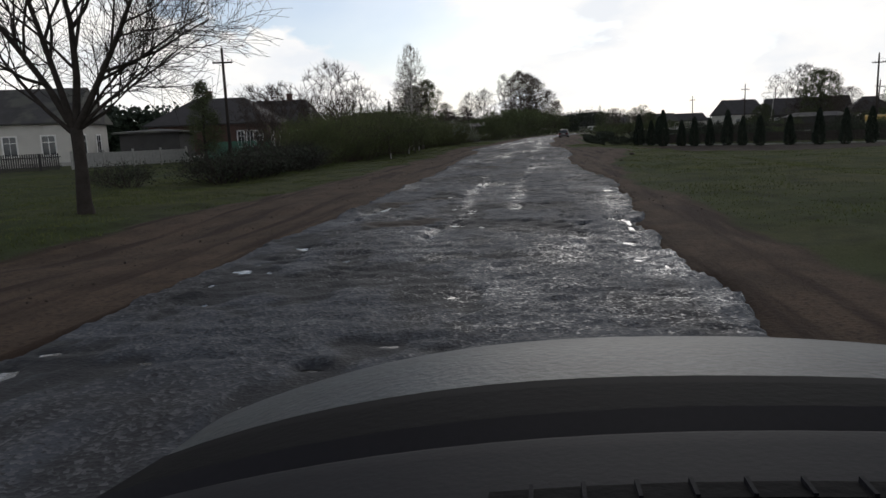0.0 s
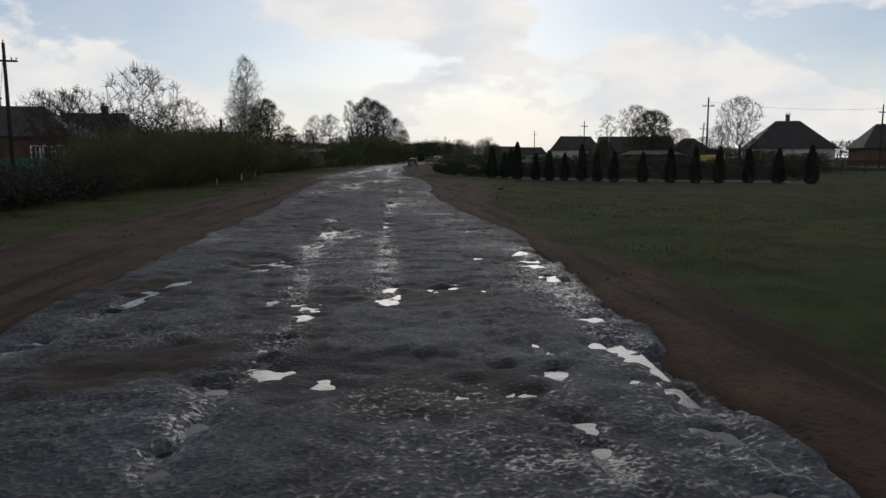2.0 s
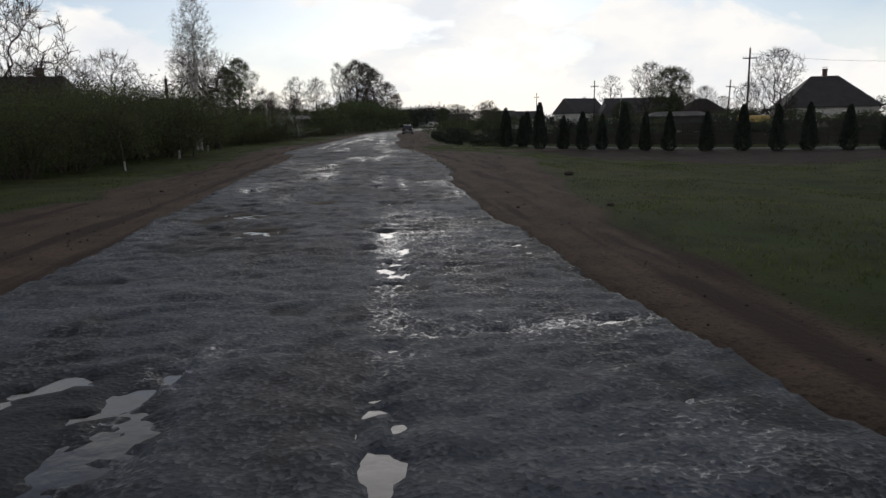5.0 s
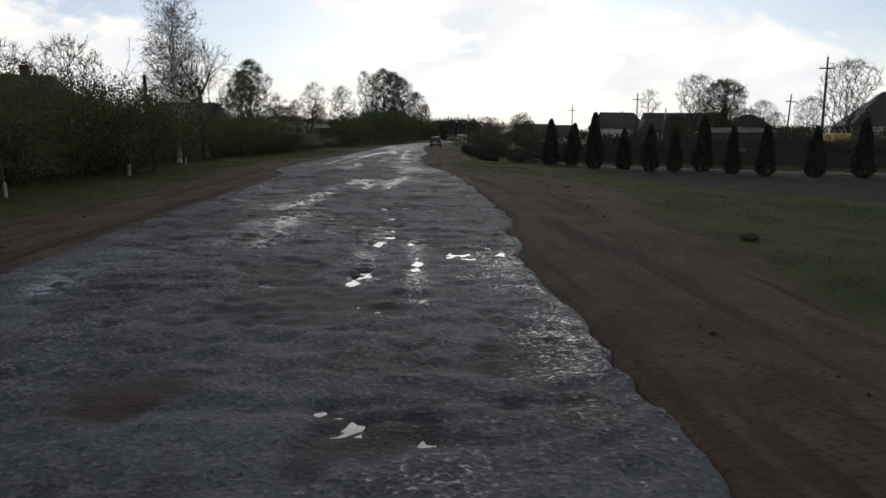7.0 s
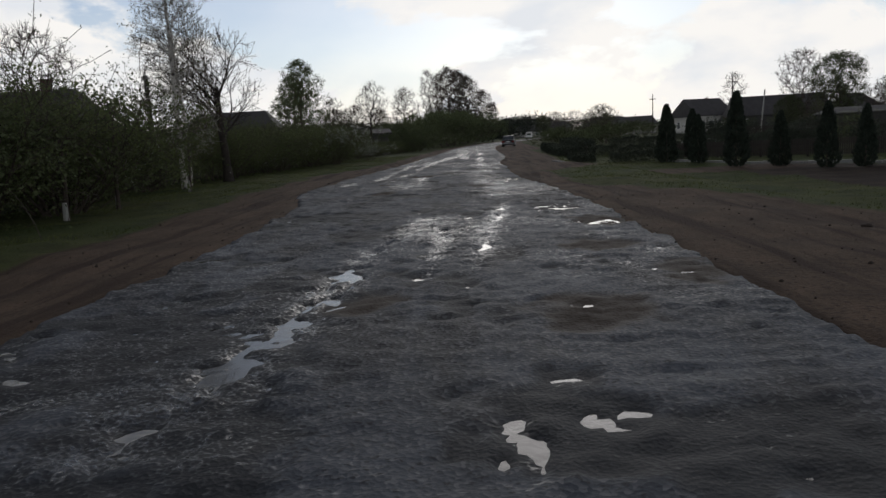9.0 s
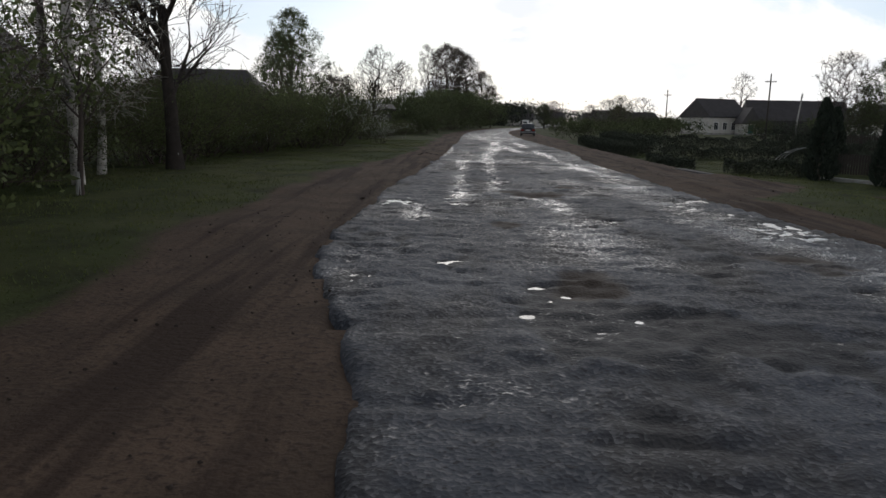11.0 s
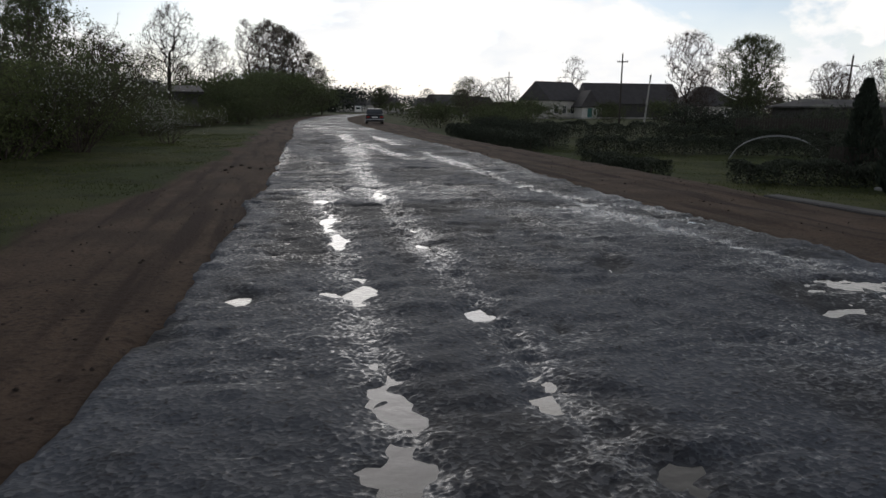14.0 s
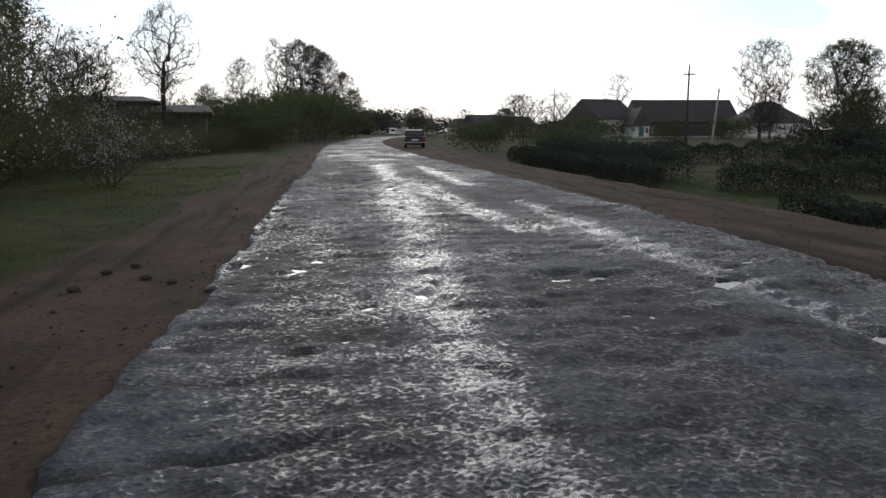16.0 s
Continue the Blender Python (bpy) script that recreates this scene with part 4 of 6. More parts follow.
birch = crown_tree("birch_tree", "slender birch with thin budding foliage", 60, 8.6, 1.3, 1.75, 520, "oval", M_BIRCH, M_LEAF_BROWN, 7000, 0.026, 0.06, twig=0.42, thick=0.1, thin=0.0065, fork=0.75, group="birches in the west hedge")
scatter(birch, [(-10.0, 61.6, 1.0), (-10.9, 64.3, 0.86)], R)
crooked = make_tree("crooked_tree", "crooked budding tree with a limewashed foot", 67, 7.4, 0.14, 4, (7, 7, 5, 4), 0.0, 0.05, M_BARK_DARK, M_LEAF_BROWN, 1600, 0.07, 0.03, fork=0.4, low=0.42, thin=0.005, lime=True, lean=(-0.12, 0.05))
crooked.matrix_basis = pose(-10.0, 66.45, gz(-10.0, 66.45) - 0.03)
leafy = crown_tree("leafy_tree", "round tree in young dark green leaf", 64, 8.6, 1.6, 2.9, 420, "oval", M_BARK, M_LEAF_DARK, 24000, 0.05, 0.13, twig=0.4, thick=0.15, group="leafy trees in the west gardens")
scatter(leafy, [(-14.8, 101.5, 1.0), (-19.5, 118, 1.1)], R)
conical = crown_tree("garden_tree", "dense dark green garden tree before the brick house", 66, 5.5, 0.8, 1.7, 220, "spire", M_BARK_DARK, M_LEAF_DARK, 11000, 0.05, 0.13, twig=0.35, thick=0.12, fork=0.7)
scatter(conical, [(-23.4, 48.8, 1.0)], R)
fruit = crown_tree("fruit_tree", "old fruit tree with a crooked bare trunk and sparse blossom", 71, 7.2, 3.5, 2.2, 320, "umbrella", M_BARK_DARK, M_LEAF_BROWN, 3000, 0.03, 0.07, twig=0.45, thick=0.12, thin=0.008, lean=0.05, fork=0.3, blossom_n=200, group="fruit trees in the west gardens")
scatter(fruit, [(-9.7, 110.8, 1.0), (-13.5, 109, 0.85), (-11.6, 106.5, 0.72)], R)
young = make_tree("young_tree", "young garden tree with a limewashed trunk", 74, 3.4, 0.05, 2, (7, 5), 0.0, 0.05, M_TWIG, M_LEAF, 700, 0.16, 0.05, lime=True, fork=0.5, group="limewashed young trees")
scatter(young, [(-8.6, 51.4, 1.0), (-8.5, 53.6, 0.95), (-8.2, 42.8, 0.8), (-9.3, 60.3, 0.9)], R)

# the tall group of trees and the thicket where the road bends
T = "tall trees at the bend"
tall = crown_tree("tall_tree", "tall dark deciduous tree in first brownish leaf", 80, 19.6, 3.0, 5.2, 620, "oval", M_BARK_DARK, M_LEAF_HAZED, 9000, 0.13, 0.3, twig=1.1, thick=0.3, thin=0.022, fork=0.6, group=T)
scatter(tall, [(-4.4, 220, 1.0), (0.4, 222, 0.86), (4.4, 227, 0.7), (7.2, 233, 0.52), (-1.8, 226, 0.92)], R)
birchy = crown_tree("tall_tree", "tall bare pale-twigged tree with upright limbs", 82, 18.0, 5.0, 2.4, 260, "vase", M_TWIG, M_LEAF_HAZED, 600, 0.1, 0.2, twig=1.1, thick=0.24, thin=0.022, fork=0.2, group=T)
scatter(birchy, [(-8.2, 197, 1.0), (-5.8, 199, 0.86)], R)
egg = crown_tree("tall_tree", "egg-shaped budding tree beside the tall trees", 83, 12.6, 2.0, 3.9, 420, "oval", M_TWIG, M_LEAF_HAZED, 2600, 0.1, 0.2, twig=0.9, thick=0.2, thin=0.018, fork=0.6, group=T)
scatter(egg, [(-13.0, 188, 1.0), (-18.5, 190, 0.72), (-16.0, 172, 0.6), (-21.5, 176, 0.66)], R)
thick = make_bush("thicket", "tall dark green thicket beside the road", 84, 5.2, 6.0, M_LEAF_DARK, 9000, 0.09, stems=14, group="thicket at the bend")
scatter(thick, [(-6.5, 127, 0.8), (-8.5, 132, 1.0), (-7.0, 140, 1.05), (-8.0, 149, 1.1), (-5.4, 158, 1.5), (-3.2, 166, 1.45), (-3.0, 178, 1.6), (-1.8, 190, 1.75), (-0.2, 204, 1.8), (2.0, 218, 1.7), (4.5, 232, 1.4), (-11, 140, 1.0), (-12.5, 118, 0.75), (-5.6, 121.5, 0.5)], R)


# thujas in a row on the east side
def make_thuja(seed):
    rng = random.Random(seed)
    t = thing("thuja", "slim dark green columnar thuja at the edge of a garden bed", "conifer", "row of thujas on the east side")
    v, f = [], []
    tube(v, f, [Vector((0, 0, -0.1)), Vector((0, 0, 1.2)), Vector((0, 0, 2.4))], [0.06, 0.04, 0.015], 6)
    part("trunk", (v, f), M_BARK, t)
    V, F = [], []
    for _ in range(2600):
        h = rng.random() ** 0.85
        prof = 0.54 * (min(1.0, h * 5 + 0.45)) * (1 - h) ** 0.62 + 0.03
        a = rng.random() * 6.283
        r = prof * rng.uniform(0.7, 1.06) * (1 + 0.12 * math.sin(a * 3 + h * 9 + seed))
        c = Vector((math.cos(a) * r, math.sin(a) * r, 0.06 + h * 2.85))
        out = Vector((math.cos(a) * 0.5, math.sin(a) * 0.5, 1)).normalized()
        s = rng.uniform(0.05, 0.11)
        side = out.cross(unit(rng)).normalized()
        k = len(V)
        V += [c - out * s, c + side * s * 0.5, c + out * s, c - side * s * 0.5]
        F.append((k, k + 1, k + 2, k + 3))
    part("foliage", (V, F), M_THUJA, t)
    return t


thujas = [make_thuja(90), make_thuja(91)]
row = [(12.4, 73.1, 0.93), (12.9, 69.2, 1.1), (14.4, 68.0, 0.9), (14.9, 64.9, 0.9), (16.1, 64.3, 0.8), (17.4, 63.6, 1.0), (18.1, 61.6, 0.8), (19.0, 59.9, 0.9), (21.0, 59.0, 0.9), (23.0, 58.4, 0.97), (24.4, 57.0, 0.88),
       (14.3, 80.2, 1.1), (26.0, 56.4, 0.9), (27.8, 55.4, 0.95), (29.6, 54.5, 0.9), (31.5, 53.5, 0.95), (11.6, 76.0, 1.15)]
scatter(thujas[0], row[0::2], R)
scatter(thujas[1], row[1::2], R)


def make_hedge(name, label, x0, y0, x1, y1, width, height, seed, group):
    """A clipped hedge as a run of small leaves with an uneven top, on short stems."""
    rng = random.Random(seed)
    L = math.hypot(x1 - x0, y1 - y0)
    ux, uy = (x1 - x0) / L, (y1 - y0) / L
    h = thing(name, label, "hedge", group, Matrix.Translation((x0, y0, 0)))
    g = np.random.default_rng(seed)
    n = int(L * 2000)
    s, w, z = g.random(n) * L, g.uniform(-0.5, 0.5, n) * width, g.random(n) ** 0.7 * height
    skin, top = g.random(n) < 0.6, g.random(n) < 0.5
    z = np.where(skin & top, height * g.uniform(0.86, 1.06, n), z)
    w = np.where(skin & ~top, np.copysign(width * 0.5 * g.uniform(0.85, 1.08, n), w), w)
    z = z * (0.88 + 0.16 * np.sin(s * 2.1 + seed) * np.sin(s * 0.7) + 0.1 * np.sin(s * 5.3 + 2 * seed))
    px, py = ux * s - uy * w, uy * s + ux * w
    V, F = blade_cloud(g, np.stack([px, py, ground_z(x0 + px, y0 + py) + z], -1), g.uniform(0.022, 0.05, n), 0.6)
    tagged(part("foliage", (V, F), M_HEDGE, h), kind="stuff")
    v, f = [], []
    for i in range(int(L * 2.2)):
        s = (i + rng.random()) / 2.2
        px, py = ux * s, uy * s
        z0 = gz(x0 + px, y0 + py)
        tube(v, f, [Vector((px, py, z0 - 0.05)), Vector((px + rng.gauss(0, 0.05), py + rng.gauss(0, 0.05), z0 + height * 0.7))], [0.02, 0.01], 4)
    tagged(part("branchwork", (v, f), M_TWIG, h), kind="stuff")
    return h


G = "low clipped hedges on the east side"
make_hedge("hedge", "low clipped dark hedge below the east verge", 8.0, 81.2, 7.9, 85.2, 1.15, 0.5, 101, G)
make_hedge("hedge", "low clipped dark hedge below the east verge", 8.4, 93.2, 8.4, 108.0, 1.2, 0.85, 102, G)
make_hedge("hedge", "taller dark hedge behind the low one", 10.4, 95.0, 10.6, 110.0, 1.3, 1.25, 105, G)
make_hedge("hedge", "low dark hedge across the near garden", 10.0, 91.6, 24.0, 88.5, 1.1, 0.8, 106, G)
make_hedge("hedge", "long low dark hedge across the gardens", 15.0, 109.0, 30.0, 94.0, 1.1, 1.1, 103, G)
make_hedge("hedge", "short dark hedge beside the driveway", 9.0, 79.0, 13.0, 77.6, 1.0, 0.65, 104, G)

# trees among the eastern houses
E = "trees among the eastern houses"
e_round = crown_tree("garden_tree", "round garden tree in young green leaf among the houses", 110, 10.7, 1.8, 4.3, 700, "round", M_BARK_DARK, M_LEAF_DARK, 30000, 0.07, 0.17, twig=0.7, thick=0.32, thin=0.014, fork=0.3, group=E)
scatter(e_round, [(52.3, 138.0, 1.0), (30, 190, 0.5), (22, 240, 0.6), (76, 128, 0.6), (36.0, 116, 0.42)], R)
e_bare = crown_tree("garden_tree", "wide bare garden tree with fine upright twigs", 112, 12.4, 1.6, 5.2, 620, "vase", M_TWIG, M_LEAF_HAZED, 900, 0.05, 0.14, twig=0.9, thick=0.24, thin=0.022, fork=0.12, group=E)
scatter(e_bare, [(55.5, 156.5, 0.97), (56.0, 111.0, 0.86), (66, 152, 0.42), (72, 158, 0.5), (70, 175, 0.7), (33, 300, 0.8), (52, 125, 0.5), (61, 128, 0.56), (47, 118, 0.46), (38, 260, 0.6)], R)
e_thin = crown_tree("garden_tree", "tall thin bare tree behind the long house", 113, 18.5, 7.0, 5.0, 150, "round", M_TWIG, M_LEAF_HAZED, 600, 0.09, 0.2, twig=1.3, thick=0.26, thin=0.028, fork=0.35, group=E)
scatter(e_thin, [(84.5, 266.0, 1.0)], R)
e_orchard = crown_tree("garden_tree", "small budding orchard tree in the grass", 115, 4.6, 1.2, 1.9, 200, "round", M_TWIG, M_LEAF, 900, 0.05, 0.12, twig=0.4, thick=0.08, thin=0.008, group=E)
scatter(e_orchard, [(18.8, 131, 1.1), (13.8, 125, 0.9), (13.8, 118, 0.7), (21, 150, 1.2), (40, 118, 0.8), (24.5, 165, 1.3)], R)
e_low = make_bush("garden_bush", "leafy garden bush below the houses", 114, 3.4, 4.2, M_LEAF_DARK, 3000, 0.1, group="bushes among the eastern houses")
scatter(e_low, [(12.5, 112, 0.8), (15, 118, 0.9), (11, 125, 0.8), (18, 126, 1.0), (22, 135, 1.1), (14, 140, 0.9), (27, 142, 1.0), (46, 162, 0.7), (50, 170, 1.2), (62, 175, 1.3), (72, 190, 1.3), (28, 170, 1.0),
                (20, 160, 0.9), (46, 120, 1.1), (56, 132, 1.1), (62, 116, 1.2), (36, 104, 0.8), (48, 104, 0.9), (66, 140, 1.3), (30, 92, 0.6), (52, 92, 0.9), (38, 82, 0.7), (60, 98, 1.0), (26, 200, 1.1), (33, 215, 1.1), (24, 225, 1.2)], R)


yard = make_bush("garden_shrub", "dark garden shrub behind the thuja row", 118, 1.9, 2.4, M_HEDGE, 3800, 0.055, group="shrubs behind the thujas", wood=M_BARK_DARK)
ys_ = random.Random(77)
scatter(yard, [(15.5 + 1.55 * k + ys_.uniform(-0.5, 0.5), 81.0 - 1.3 * k + ys_.uniform(0, 5), ys_.uniform(0.7, 1.25)) for k in range(16)] + [(24 + 2.3 * k, 101.5 - 0.95 * k + ys_.uniform(0, 4), ys_.uniform(0.9, 1.5)) for k in range(15)], R)


# ---- buildings ----
def pane_window(parent, m, w, h, panes=(2, 2), trim=0.12):
    """A wooden window set in a wall: surround, casement bars, panes. m: pose with the window's foot at its origin, facing -y."""
    bm = bmesh.new()
    box(bm, -w / 2 - trim, -w / 2, -0.05, 0.06, -trim, h + trim)
    box(bm, w / 2, w / 2 + trim, -0.05, 0.06, -trim, h + trim)
    box(bm, -w / 2, w / 2, -0.05, 0.06, h, h + trim)
    box(bm, -w / 2, w / 2, -0.05, 0.06, -trim, 0)
    win = part("window", bm, M_WHITEPAINT, parent, "white painted window surround")
    win.matrix_basis = m
    bm = bmesh.new()
    for i in range(1, panes[0]):
        x = -w / 2 + w * i / panes[0]
        box(bm, x - 0.025, x + 0.025, -0.02, 0.03, 0, h)
    box(bm, -w / 2, w / 2, -0.022, 0.032, h * 0.68 - 0.025, h * 0.68 + 0.025)
    part("casement", bm, M_WHITEPAINT, win)
    part("pane", boxed(-w / 2, w / 2, 0.0, 0.012, 0, h), M_GLASS, win, "dark reflecting glass")
    return win


def hip_roof(bm, x0, x1, y0, y1, z0, z1, inset, over=0.45, thick=0.12, axis="x"):
    x0, x1, y0, y1 = x0 - over, x1 + over, y0 - over, y1 + over
    if axis == "x":
        r0, r1 = (x0 + inset, (y0 + y1) / 2, z1), (x1 - inset, (y0 + y1) / 2, z1)
    else:
        r0, r1 = ((x0 + x1) / 2, y0 + inset, z1), ((x0 + x1) / 2, y1 - inset, z1)
    lo = [bm.verts.new(p) for p in ((x0, y0, z0 - thick), (x1, y0, z0 - thick), (x1, y1, z0 - thick), (x0, y1, z0 - thick))]
    up = [bm.verts.new(p) for p in ((x0, y0, z0), (x1, y0, z0), (x1, y1, z0), (x0, y1, z0))]
    a, b = bm.verts.new(r0), bm.verts.new(r1)
    for i in range(4):
        bm.faces.new((lo[i], lo[(i + 1) % 4], up[(i + 1) % 4], up[i]))
    bm.faces.new(lo[::-1])
    if axis == "x":
        bm.faces.new((up[0], up[1], b, a))
        bm.faces.new((up[1], up[2], b))
        bm.faces.new((up[2], up[3], a, b))
        bm.faces.new((up[3], up[0], a))
    else:
        bm.faces.new((up[0], up[1], a))
        bm.faces.new((up[1], up[2], b, a))
        bm.faces.new((up[2], up[3], b))
        bm.faces.new((up[3], up[0], a, b))
    return bm


def house(name, label, x, y, turn, w, d, eave, ridge, wall, roof, inset, axis="x", windows=(), chimney=None, z=None, gable=None, group="houses of the village"):
    """A one-storey house, w by d, its front on local -y. windows: (side, along, sill, width, height)."""
    z = min(gz(x, y), 0) if z is None else z
    h = thing(name, label, "house", group, pose(x, y, z, 0, 0, turn))
    bm = bmesh.new()
    t = 0.35
    box(bm, -w / 2, w / 2, -d / 2, -d / 2 + t, 0, eave)
    box(bm, -w / 2, w / 2, d / 2 - t, d / 2, 0, eave)
    box(bm, -w / 2, -w / 2 + t, -d / 2 + t, d / 2 - t, 0, eave)
    box(bm, w / 2 - t, w / 2, -d / 2 + t, d / 2 - t, 0, eave)
    if inset < 1.0:
        for sx in ((-1, 1) if axis == "x" else ()):
            v = [bm.verts.new((sx * (w / 2 - k), yy, zz)) for k in (0, t) for yy, zz in ((-d / 2, eave), (d / 2, eave), (0, ridge - 0.15))]
            bm.faces.new(v[:3]), bm.faces.new(v[3:][::-1])
        for sy in ((-1, 1) if axis == "y" else ()):
            v = [bm.verts.new((xx, sy * (d / 2 - k), zz)) for k in (0, t) for xx, zz in ((-w / 2, eave), (w / 2, eave), (0, ridge - 0.15))]
            bm.faces.new(v[:3]), bm.faces.new(v[3:][::-1])
    part("wall", bm, wall, h)
    bm = boxed(-w / 2 - 0.06, w / 2 + 0.06, -d / 2 - 0.06, d / 2 + 0.06, -0.5, 0.35)
    part("plinth", bm, M_CONCRETE, h, "grey concrete plinth")
    part("roof", hip_roof(bmesh.new(), -w / 2, w / 2, -d / 2, d / 2, eave, ridge, inset, axis=axis), roof, h)
    for side, along, sill, ww, hh in windows:
        if side == "front":
            m = pose(along, -d / 2 - 0.01, sill)
        elif side == "right":
            m = pose(w / 2 + 0.01, along, sill, 0, 0, 90)
        else:
            m = pose(-w / 2 - 0.01, along, sill, 0, 0, -90)
        pane_window(h, m, ww, hh)
    if chimney:
        cx, cy, top = chimney
        bm = boxed(cx - 0.3, cx + 0.3, cy - 0.3, cy + 0.3, ridge - 1.2, top - 0.35)
        box(bm, cx - 0.38, cx + 0.38, cy - 0.38, cy + 0.38, top - 0.35, top - 0.22)
        ch = part("chimney", bm, M_BRICK, h, "brick chimney")
        bm = bmesh.new()
        for sx in (-0.22, 0.22):
            box(bm, cx + sx - 0.03, cx + sx + 0.03, cy - 0.03, cy + 0.03, top - 0.22, top)
        box(bm, cx - 0.34, cx + 0.34, cy - 0.34, cy + 0.34, top, top + 0.05)
        part("chimney_cap", bm, M_STEEL, ch, "small metal chimney cap")
    return h


# west side
house("white_house", "whitewashed one-storey house with a gabled slate roof", -42.9, 55.0, 14, 11.0, 8.0, 3.6, 6.6, M_WHITEWALL, M_SLATE, 0.3, "x",
      [("front", 3.6, 1.0, 1.0, 1.5), ("front", 0.6, 1.0, 1.0, 1.5), ("right", -1.8, 1.0, 0.9, 1.5), ("front", -2.6, 1.0, 1.0, 1.5), ("right", 1.6, 1.0, 0.9, 1.5)])
house("garage", "low grey rendered garage with a flat roof", -30.3, 54.5, 14, 4.6, 5.0, 2.5, 2.75, M_RENDER, M_SLATE, 2.5, "x", [], group="sheds and garages")
house("brick_house", "red brick house with a dark hipped roof and white-framed windows", -31.6, 69.6, 8, 11.5, 9.5, 3.3, 6.0, M_BRICK, M_ROOFDARK, 3.6, "x",
      [("front", 5.0, 1.0, 0.55, 1.45), ("front", 4.1, 1.0, 0.55, 1.45), ("front", 3.2, 1.0, 0.55, 1.45), ("right", -2.5, 1.0, 0.9, 1.5), ("right", 1.0, 1.0, 0.9, 1.5)], chimney=(-1.2, 0.3, 7.0))
house("brick_house", "brick house with a dark steep gabled roof", -32.0, 88.5, 4, 9.0, 9.0, 3.4, 6.6, M_BRICK, M_ROOFDARK, 1.6, "x",
      [("front", 2.6, 1.0, 0.9, 1.5), ("front", 0.2, 1.0, 0.9, 1.5), ("right", 0, 1.0, 0.9, 1.5)], chimney=(1.2, 0, 7.6))
house("garden_house", "grey roofed cottage behind the west hedge", -22.0, 104.0, 4, 9.0, 7.0, 2.8, 5.0, M_WHITEWALL, M_ROOFDARK, 1.8, "x", [("front", 1, 1, 0.9, 1.3)])
house("shed", "low dark garden shed behind the bushes", -15.0, 137.0, 10, 8.0, 5.0, 2.6, 3.4, M_RENDER, M_ROOFDARK, 1.5, "x", group="sheds and garages")
house("shed", "grey rendered garden shed with a low dark roof", -10.6, 120.5, 6, 3.2, 4.0, 2.5, 3.0, M_SHED, M_ROOFDARK, 0.3, "x", group="sheds and garages")
house("shed", "taller grey outbuilding with a flat dark roof", -15.0, 121.5, 6, 5.4, 4.5, 3.2, 3.6, M_SHED, M_ROOFDARK, 1.2, "x", group="sheds and garages")
# east side
house("village_house", "whitewashed house with a dark half-hipped metal roof", 59.6, 219.0, 18, 10.5, 11.0, 4.0, 8.3, M_WHITEWALL, M_ROOFDARK, 0.3, "x",
      [("front", -3.6 + 2.4 * k, 1.1, 1.1, 1.6) for k in range(3)] + [("left", -2, 1.1, 1.1, 1.6), ("left", 2, 1.1, 1.1, 1.6)], chimney=(1.5, 0, 8.6))
house("barn", "long low barn with dark boarded walls and a dark roof", 78.0, 218.3, -6, 22.0, 10.0, 3.4, 8.2, M_RENDER, M_ROOFDARK, 0.3, "x", [("front", -8.6, 1.1, 1.1, 1.4)], group="sheds and garages")
porch = house("porch_house", "small white gabled porch in front of the long house", 64.0, 210.5, -6, 3.4, 6.0, 2.6, 6.2, M_WHITEWALL, M_ROOFDARK, 0.3, "y", [("front", 1.15, 1.0, 0.6, 1.2)])
part("door", boxed(-0.5, 0.5, -3.1, -3.02, 0.36, 2.3), M_TEAL, porch, "teal painted front door")
house("hipped_house", "house with a steep dark hipped roof and white window", 71.5, 124.5, -20, 13.0, 11.0, 3.2, 8.0, M_WHITEWALL, M_ROOFDARK, 5.0, "x",
      [("front", -2, 1.0, 1.2, 1.4), ("front", 2, 1.0, 1.2, 1.4), ("left", 0, 1.0, 1.2, 1.4)], chimney=(0, 0, 9.3))
house("east_house", "dark roofed house beyond the thujas", 83, 112, -20, 12.0, 9.0, 3.2, 7.0, M_BRICK, M_ROOFDARK, 3.0, "x", [("front", 0, 1.0, 1.2, 1.4)])
house("shed", "grey weathered shed by the garden", 42.8, 113.5, -10, 8.0, 5.0, 2.3, 2.9, M_RENDER, M_SLATE, 1.5, "x", group="sheds and garages")
house("hipped_house", "low white house with a dark hipped roof", 88.5, 203.0, -8, 12.0, 10.0, 3.0, 7.2, M_WHITEWALL, M_ROOFDARK, 5.0, "x", [("front", -3, 1.0, 1.1, 1.4), ("front", 3, 1.0, 1.1, 1.4), ("left", 0, 1.0, 1.1, 1.4)])
for k, (hx, hy, hw) in enumerate([(44, 262, 12), (58, 285, 14), (36, 330, 12), (70, 250, 13), (52, 320, 12), (30, 380, 13)]):
    house("far_house", "distant white village house with a grey roof", hx, hy, -8 + 5 * k, hw, 8.0, 3.0, 6.0, M_WHITEWALL, (M_SLATE, M_ROOFDARK)[k % 2], 1.5, "x", [("front", -2, 1, 1.2, 1.4), ("front", 2, 1, 1.2, 1.4)])


